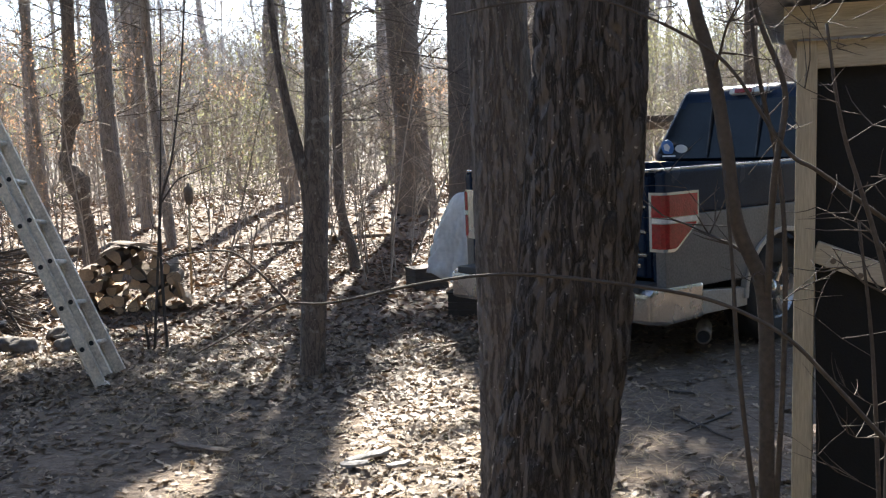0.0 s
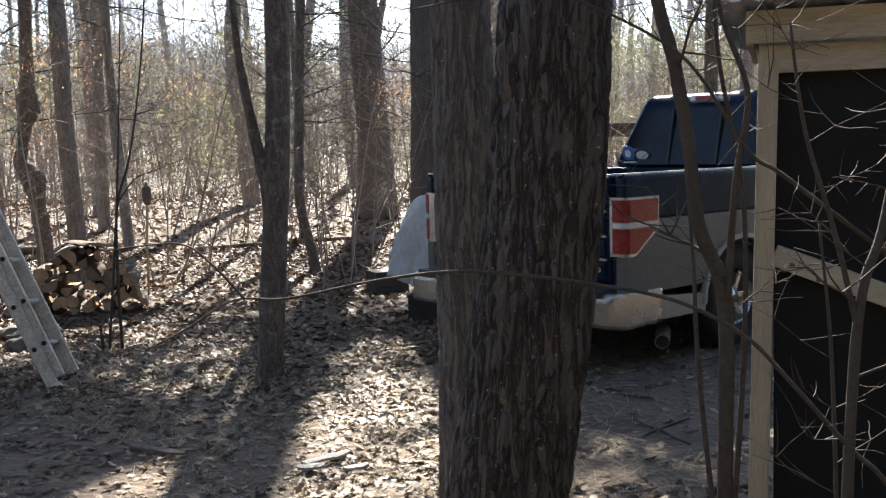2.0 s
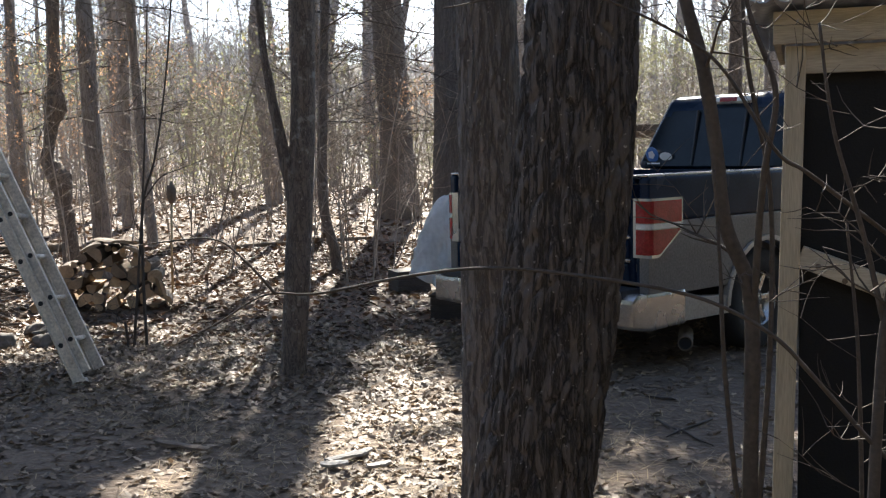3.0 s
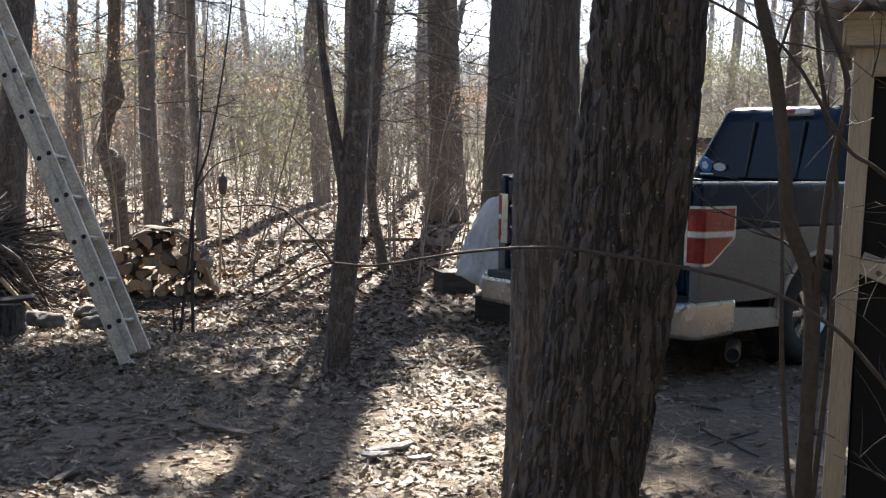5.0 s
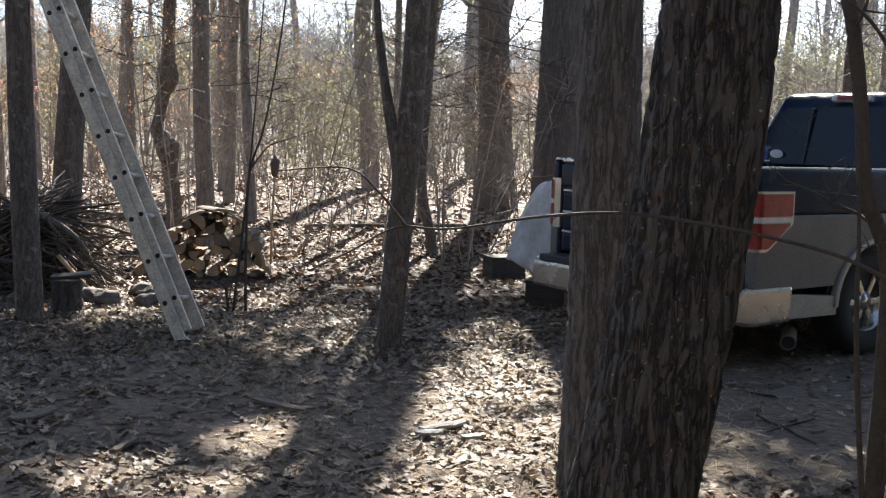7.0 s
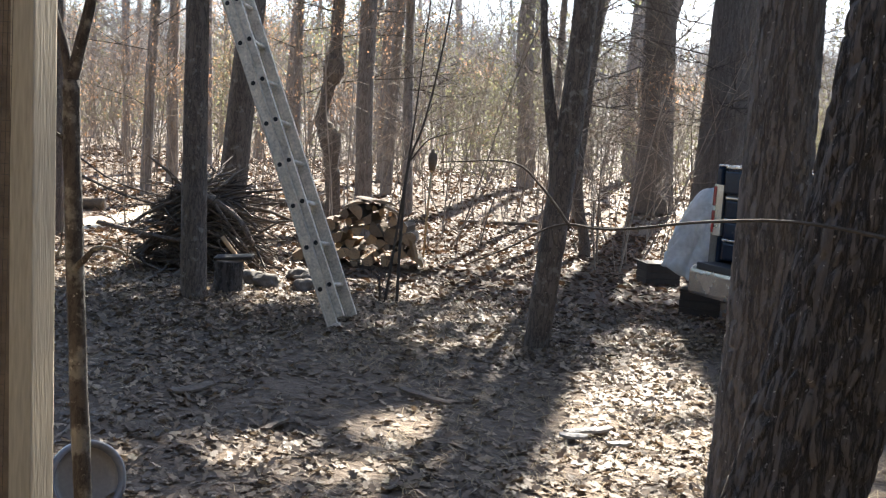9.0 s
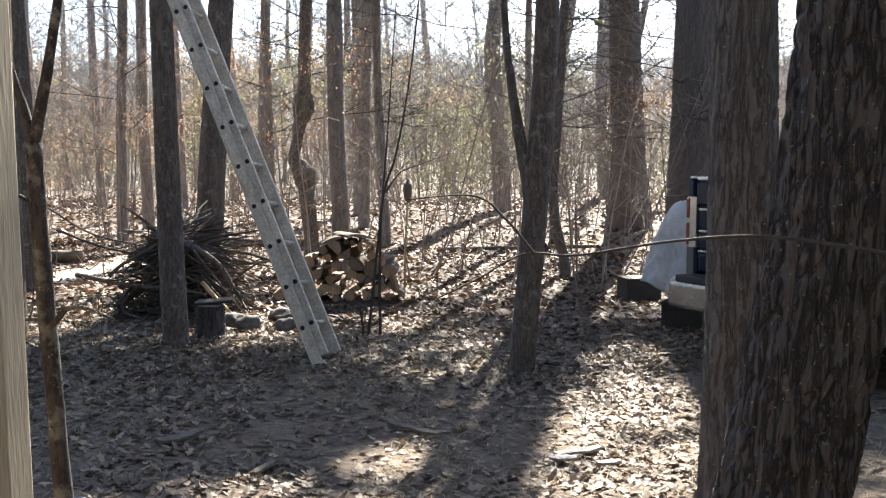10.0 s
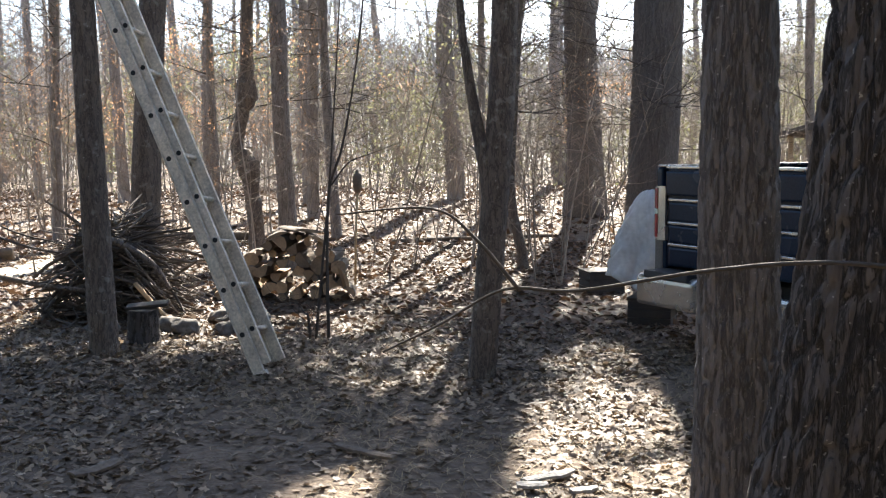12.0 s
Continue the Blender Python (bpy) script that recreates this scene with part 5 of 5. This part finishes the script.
# ---- firewood ----
def split_log(x, y, z, r, length, kind, turn, yaw):
    """A log with a rough end face: round, half or wedge."""
    n = 12
    ring = []
    for k in range(n):
        a = 2 * math.pi * k / n
        q = Vector((math.cos(a), math.sin(a))) * r * rnd.uniform(0.9, 1.06)
        if kind == "half":
            q.y = max(q.y, -0.12 * r + rnd.uniform(-0.06, 0.06) * r)
        elif kind == "wedge":
            q.y = max(q.y, -0.25 * r)
            q.x = max(q.x, -0.35 * r + 0.5 * (q.y - 0.2 * r))
        ring.append(q)
    verts, faces = [], []
    steps = ((-0.5, 0.97), (-0.485, 1.0), (0.0, 1.03), (0.485, 1.0), (0.5, 0.97))
    for t, g in steps:
        for q in ring:
            verts.append((q.x * g + rnd.uniform(-0.002, 0.002), t * length, q.y * g + rnd.uniform(-0.002, 0.002)))
    for i in range(len(steps) - 1):
        for k in range(n):
            a, b = i * n + k, i * n + (k + 1) % n
            faces.append((a, b, b + n, a + n))
    faces += [tuple(reversed(range(n))), tuple((len(steps) - 1) * n + k for k in range(n))]
    me = bpy.data.meshes.new("firewood_log")
    me.from_pydata(verts, [], [tuple(reversed(f)) for f in faces])
    me.materials.append(LOG_BARK)
    me.materials.append(CUT_WOOD)
    for p in me.polygons:
        c = p.center
        flat = len(p.vertices) > 4 or (kind != "round" and (c.z < 0.05 * r or (kind == "wedge" and c.x < 0)))
        p.material_index = 1 if flat else 0
    ob = new("firewood_log", me)
    ob.matrix_world = pose(x, y, z, 0, turn, yaw)
    what = {"round": "small round firewood log with bark, in a stack", "half": "half-split firewood log with pale face, in a stack", "wedge": "wedge-split firewood log with pale face, in a stack"}[kind]
    return tagged(ob, what, "firewood", "stacked firewood")


def woodpile():
    """Fill the outline of the stack with logs of several sizes, by dart throwing."""
    placed = []
    rnd = random.Random(42)

    def top(x):
        if x < -3.48:
            return 0.12 + 0.2 * (x + 3.86) / 0.38
        if x < -3.3:
            return 0.4 + 0.17 * (x + 3.48) / 0.18
        if x < -2.98:
            return 0.57 + 0.06 * (x + 3.3) / 0.32
        if x < -2.74:
            return 0.63 - 0.1 * (x + 2.98) / 0.24
        return 0.53 - 0.3 * (x + 2.74) / 0.2

    for r in (0.078, 0.066, 0.056, 0.046, 0.036, 0.027):
        for _ in range(1100):
            x = rnd.uniform(-3.84 + r, -2.52 - r)
            z = rnd.uniform(r * 0.92, max(r, top(x) - r * 0.8))
            if all((x - a) ** 2 + (z - b) ** 2 > (0.9 * (r + c)) ** 2 for a, b, c in placed):
                if r > 0.07 and len([1 for q in placed if q[2] > 0.07]) > 9:
                    continue
                placed.append((x, z, r))
    for x, z, r in placed:
        kind = "round" if r < 0.034 else rnd.choice(("half", "half", "wedge", "wedge", "round"))
        yy = 10.12 + 0.07 * (x + 3.1) + rnd.uniform(-0.05, 0.05)
        split_log(x, yy, z + G(x, yy), r * 1.1, 0.42, kind, rnd.uniform(0, 360), rnd.uniform(-9, 9) + 8)
    # bark slabs roof the stack, one board leans on its end
    for x, y, z, r, ln, yaw, tilt, thin in ((-3.2, 10.08, 0.6, 0.11, 0.42, 12, -20, 0.28), (-2.98, 10.05, 0.645, 0.13, 0.46, 38, 8, 0.22), (-2.82, 10.04, 0.57, 0.11, 0.44, 20, 26, 0.26), (-2.57, 9.98, 0.2, 0.1, 0.45, 24, 74, 0.3), (-2.5, 10.0, 0.1, 0.06, 0.45, 14, 40, 0.8)):
        log = split_log(x, y, z + G(x, y), r, ln, "half", tilt, yaw)
        log.matrix_world = log.matrix_world @ Matrix.Diagonal((1, 1, thin, 1))


woodpile()


# ---- brush pile, stones, stump ----
BRUSH = tint_by_island(material("dry_stick_bark", (0.12, 0.098, 0.08), 0.85, scale=12, fine=70, vary=0.4, bump=0.3), 0.5)


def brush_pile():
    cx, cy = -4.28, 8.85
    b = holder("brush_pile", pose(cx, cy, 0), "heap of cut dark sticks and branches on stones", "brush pile")
    v, f = [], []
    rs = random.Random(5)
    for _ in range(900):
        h = rs.random() ** 1.1
        z = 0.05 + 0.72 * h
        wide = 0.46 * math.sqrt(max(0.03, 1 - h * h))
        a = rs.gauss(0, 0.9) + (0 if rs.random() < 0.7 else 1.5)
        l = rs.uniform(0.25, 0.85)
        p = Vector((rs.uniform(-wide, wide), rs.uniform(-0.45, 0.45) * (1 - 0.6 * h), z))
        d = Vector((math.cos(a), math.sin(a), rs.gauss(0, 0.3) - 0.9 * p.x * math.cos(a))).normalized()
        r = rs.choice((0.004, 0.005, 0.006, 0.008, 0.011, 0.016))
        pts = []
        q = p - d * l / 2
        for k in range(5):
            q = q + d * l / 4 + Vector((rs.gauss(0, 0.018), rs.gauss(0, 0.018), rs.gauss(0, 0.018)))
            pts.append(Vector((q.x, q.y, max(0.02, q.z))))
        tube_data(pts, [r, r, r * 0.9, r * 0.75, r * 0.5], 5, v, f, cap=False)
    tagged(raw("stick_tangle", v, f, BRUSH, b, "tangle of thin dark sticks", smooth=True), kind="stuff")
    for pts, r, mat in ((((-0.1, -0.3, 0.72), (0.25, -0.35, 0.66), (0.55, -0.4, 0.5), (0.7, -0.42, 0.3)), 0.035, BARK_GREY), (((-0.9, -0.2, 0.35), (-0.3, -0.4, 0.3), (0.3, -0.42, 0.26)), 0.025, BARK_GREY), (((0.45, -0.5, 0.35), (0.62, -0.55, 0.2), (0.78, -0.6, 0.08)), 0.02, CUT_WOOD),
                        (((0.1, -0.5, 0.55), (0.25, -0.56, 0.3), (0.3, -0.6, 0.08)), 0.014, BARK_GREY), (((-1.15, -0.1, 0.75), (-0.6, -0.2, 0.6), (0.0, -0.2, 0.52)), 0.014, TWIG), (((-1.3, 0.0, 0.95), (-0.8, -0.1, 0.72), (-0.2, -0.1, 0.6)), 0.01, TWIG), (((0.35, -0.45, 0.62), (0.8, -0.5, 0.12)), 0.012, BARK_GREY)):
        line = bend(pts, 5)
        tube("branch", line, [r * (1 - 0.4 * k / (len(line) - 1)) for k in range(len(line))], mat, b, 8, rough=0.15)


brush_pile()


def stone(x, y, r, seed, squash=0.7):
    bm = bmesh.new()
    bmesh.ops.create_icosphere(bm, subdivisions=3, radius=r)
    for v in bm.verts:
        n = v.co.normalized()
        v.co *= 1 + 0.45 * noise.noise(n * 1.6 + Vector((seed * 3.1, 0, 0))) + 0.06 * noise.noise(n * 4 + Vector((seed, 0, 0)))
        v.co.z *= squash
    ob = part("stone", bm, STONE, None, smooth=True)
    ob.matrix_world = pose(x, y, G(x, y) + r * squash * 0.7, 0, 0, seed * 47)
    return tagged(ob, "rounded pale grey field stone beside the brush pile", "stone", "stones round the brush pile")


for k_, (x_, y_, r_) in enumerate(((-3.28, 8.05, 0.11), (-3.05, 8.35, 0.1), (-3.5, 8.2, 0.1), (-3.22, 8.6, 0.1), (-3.95, 8.05, 0.12), (-3.75, 8.3, 0.1), (-2.95, 8.7, 0.1), (-2.98, 8.1, 0.09))):
    stone(x_, y_, r_, k_)


def stump():
    s = holder("tree_stump", pose(-3.47, 7.7, 0), "low dark sawn tree stump with a board on top", "stump")
    bark_trunk("bark_side", [Vector((0, 0, -0.03)), Vector((0, 0, 0.1)), Vector((0, 0, 0.25))], [0.135, 0.115, 0.11], 48, 30, 0.03, 0.008, BARK_PINE, s)
    v, f = lathe([(0.0, 0.256), (0.1, 0.256), (0.104, 0.25), (0.0, 0.25)], 24)
    raw("cut_face", v, f, LOG_BARK, s, "weathered sawn top")
    flat = holder("board_scrap", pose(-3.45, 7.74, 0.278, 3, -5, 15), "dark weathered board lying on a stump", "board")
    bm = bmesh.new()
    slab(bm, 0.3, 0.16, 0.025, None, 0.008)
    part("plank", bm, DARK_WOOD, flat)


stump()


# ---- torch and tub ----
def torch():
    t = holder("garden_torch", pose(-2.68, 11.0, 0), "bamboo garden torch standing in leaf litter", "torch")
    tube("pole", [(0, 0, -0.05), (0.01, 0, 0.45), (0.035, 0, 0.98)], [0.013, 0.012, 0.013], BAMBOO, t, 8)
    v, f = lathe([(0.0, 0.95), (0.03, 0.96), (0.045, 1.02), (0.05, 1.1), (0.042, 1.14), (0.02, 1.15), (0.012, 1.19), (0.0, 1.19)], 16, pose(0.035, 0, 0))
    raw("burner_basket", v, f, LOG_BARK, t, "dark woven burner head", smooth=True)


torch()


def tub():
    t = holder("plastic_tub", pose(-2.0, 3.22, G(-2.0, 3.22) - 0.035, 0, 0, 0), "round grey plastic tub lying tilted on its side", "tub")
    m = pose(0, 0, 0.125, 68, 0, 50) @ Matrix.Diagonal((0.9, 0.9, 0.9, 1))
    v, f = lathe([(0.0, -0.02), (0.1, -0.02), (0.118, -0.012), (0.122, 0.0)], 40, m)
    raw("base", v, f, PLASTIC, t, "smooth brown-grey inner face", smooth=True)
    v, f = lathe([(0.122, 0.0), (0.126, 0.02), (0.138, 0.028), (0.15, 0.018), (0.152, 0.0), (0.146, -0.03), (0.12, -0.09), (0.0, -0.1)], 40, m)
    raw("rim", v, f, RIM_PLASTIC, t, "glossy rounded grey rim", smooth=True)


tub()


# ---- saplings close to the path ----
def sapling(name, label, stems, twig_count, seed, mat=TWIG, twig_len=0.25, cat="sapling", tip_bias=0.3):
    x, y, _ = stems[0][0][0]
    s = holder(name, pose(x, y, 0), label, cat)
    off = Vector((x, y, 0))
    rs = random.Random(seed)
    v, f = [], []
    for line, r0, r1 in stems:
        pts = [q - off for q in bend(line, 8)]
        n = len(pts)
        rad = [r0 + (r1 - r0) * k / (n - 1) for k in range(n)]
        tube("stem", pts, rad, mat, s, 9, rough=0.18, seed=seed)
        for _ in range(int(twig_count)):
            k = int((tip_bias + (1 - tip_bias) * rs.random()) * (n - 2))
            a = rs.uniform(0, 6.28)
            d = Vector((math.cos(a), math.sin(a) * 0.7, rs.uniform(-0.1, 0.8))).normalized()
            grow(v, f, pts[k].copy(), d, twig_len * rs.uniform(0.4, 1.3), max(0.0012, rad[k] * 0.3), 1, rs, up=0.1, seg=4, steps=4)
    if v:
        tagged(raw("twig_spray", v, f, mat, s, "fine bare twigs", smooth=True), kind="stuff")
    return s


sapling("sapling", "lichen-spotted young tree forking at eye level", [
    ([(-1.185, 1.945, -0.05), (-1.225, 1.945, 0.296), (-1.255, 1.945, 0.592), (-1.278, 1.945, 0.926), (-1.301, 1.945, 1.268), (-1.308, 1.945, 1.42)], 0.020, 0.0175),
    ([(-1.308, 1.945, 1.413), (-1.293, 1.945, 1.474), (-1.263, 1.945, 1.61), (-1.225, 1.953, 1.854), (-1.164, 1.983, 2.462)], 0.0145, 0.006),
    ([(-1.308, 1.945, 1.405), (-1.324, 1.945, 1.481), (-1.377, 1.953, 1.664), (-1.468, 1.983, 2.31)], 0.012, 0.005),
    ([(-1.286, 1.938, 1.04), (-1.24, 1.907, 1.071), (-1.21, 1.892, 1.094), (-1.164, 1.884, 1.097), (-1.103, 1.877, 1.078)], 0.0075, 0.0025)], 2, 3, BARK_LICHEN, 0.15, "tree", 0.6)
sapling("sapling", "clump of bare young stems growing before the truck", [
    ([(0.74, 2.4, -0.05), (0.74, 2.4, 0.66), (0.74, 2.4, 1.1), (0.68, 2.4, 1.29), (0.66, 2.4, 1.45), (0.63, 2.4, 1.64), (0.58, 2.4, 1.84), (0.5, 2.4, 2.3)], 0.019, 0.014),
    ([(0.745, 2.4, 1.08), (0.74, 2.32, 1.39), (0.76, 2.3, 1.58), (0.71, 2.3, 1.73), (0.69, 2.3, 1.83), (0.66, 2.3, 2.2)], 0.0085, 0.004),
    ([(0.76, 2.42, 0.5), (0.8, 2.45, 0.95), (0.8, 2.45, 1.35), (0.73, 2.42, 1.7), (0.72, 2.42, 2.1)], 0.0075, 0.004),
    ([(0.72, 2.36, 0.45), (0.66, 2.33, 0.95), (0.645, 2.32, 1.2), (0.63, 2.32, 1.42)], 0.007, 0.003)], 2.5, 5, TWIG, 0.2)
sapling("sapling", "bare young stem growing in front of the black shed", [
    ([(0.85, 2.0, -0.05), (0.86, 2.0, 0.79), (0.88, 2.0, 1.16), (0.93, 2.0, 1.34), (1.0, 2.02, 1.75), (1.05, 2.05, 2.2)], 0.013, 0.006),
    ([(0.875, 2.0, 1.12), (0.83, 2.0, 1.3), (0.77, 2.0, 1.5), (0.74, 2.0, 1.7)], 0.006, 0.003),
    ([(0.98, 2.25, 0.0), (0.95, 2.25, 0.5), (0.93, 2.25, 1.0), (0.9, 2.25, 1.3)], 0.007, 0.003)], 7, 7, TWIG, 0.24)
# the long low branch that crosses before the trunk
sapling("low_branch", "long thin bare branch reaching across the path", [
    ([(1.12, 2.05, 0.55), (0.94, 2.0, 0.8), (0.86, 2.0, 0.88), (0.73, 2.0, 1.03), (0.65, 2.0, 1.11), (0.52, 2.0, 1.18), (0.35, 2.0, 1.22), (0.13, 2.0, 1.25), (-0.04, 2.0, 1.24), (-0.22, 2.0, 1.21), (-0.32, 2.0, 1.21), (-0.41, 2.0, 1.16), (-0.49, 2.0, 1.12)], 0.0056, 0.0014),
    ([(-0.3, 2.0, 1.21), (-0.36, 2.0, 1.28), (-0.42, 2.0, 1.32), (-0.56, 2.02, 1.31)], 0.003, 0.0012)], 0, 9, TWIG, 0.16, "branch")
sapling("low_branch", "thin bare branch hanging before the pine trunk", [
    ([(1.15, 2.45, 1.2), (0.95, 2.35, 1.33), (0.83, 2.3, 1.41), (0.76, 2.3, 1.46), (0.65, 2.3, 1.63), (0.57, 2.3, 1.7), (0.46, 2.3, 1.76), (0.35, 2.3, 1.8), (0.17, 2.3, 1.8), (0.04, 2.3, 1.78)], 0.006, 0.0015)], 4, 12, TWIG, 0.2, "branch")
sapling("sapling", "two thin dark stems before the firewood stack", [
    ([(-2.17, 8.0, -0.03), (-2.17, 8.0, 0.67), (-2.14, 8.0, 1.12), (-2.03, 8.0, 1.48), (-1.91, 8.0, 2.17), (-1.8, 8.0, 3.2)], 0.013, 0.005),
    ([(-2.27, 8.0, -0.03), (-2.21, 8.0, 0.53), (-2.15, 8.0, 1.1), (-2.1, 8.0, 1.7), (-2.05, 8.05, 2.6)], 0.012, 0.004),
    ([(-2.3, 7.98, -0.03), (-2.31, 7.98, 0.1), (-2.32, 7.98, 0.2)], 0.012, 0.01),
    ([(-2.13, 8.0, 1.14), (-2.0, 8.0, 1.3), (-1.85, 8.0, 1.36), (-1.6, 8.0, 1.45)], 0.007, 0.002)], 7, 15, TWIG, 0.5)


# the second stem of the forked tree
tube("forked_stem", bend([(-0.84, 6.85, 1.05), (-0.88, 6.85, 1.3), (-0.94, 6.85, 1.6), (-0.99, 6.85, 1.93), (-1.03, 6.85, 2.28), (-1.15, 6.9, 4), (-1.35, 7.0, 7)], 6), [0.05 - 0.0011 * k for k in range(37)], BARK_GREY,
     next(o for o in scene.objects if o.get("label", "").startswith("slim dark tree")), 12, rough=0.2)
bpy.data.objects["forked_stem"].matrix_parent_inverse = Matrix.Translation((0.905, -6.85, -G(-0.905, 6.85)))


# ---- far shelter ----
def shelter():
    s = holder("open_shelter", pose(4.05, 20, G(4.05, 20), 0, 0, 8), "far small open-sided shelter with a brown roof", "shelter")
    for x in (-0.7, 0.9):
        for y in (-0.8, 0.8):
            box_part("post", 0.1, 0.1, 1.6, pose(x, y, 0.8), PLYWOOD, s)
    prism_part("roof", [(-1.2, 1.52), (1.2, 1.4), (1.2, 1.47), (-1.2, 1.64)], -0.95, 1.3, DARK_WOOD, s, "brown sloping roof", bevel=0.01)


shelter()
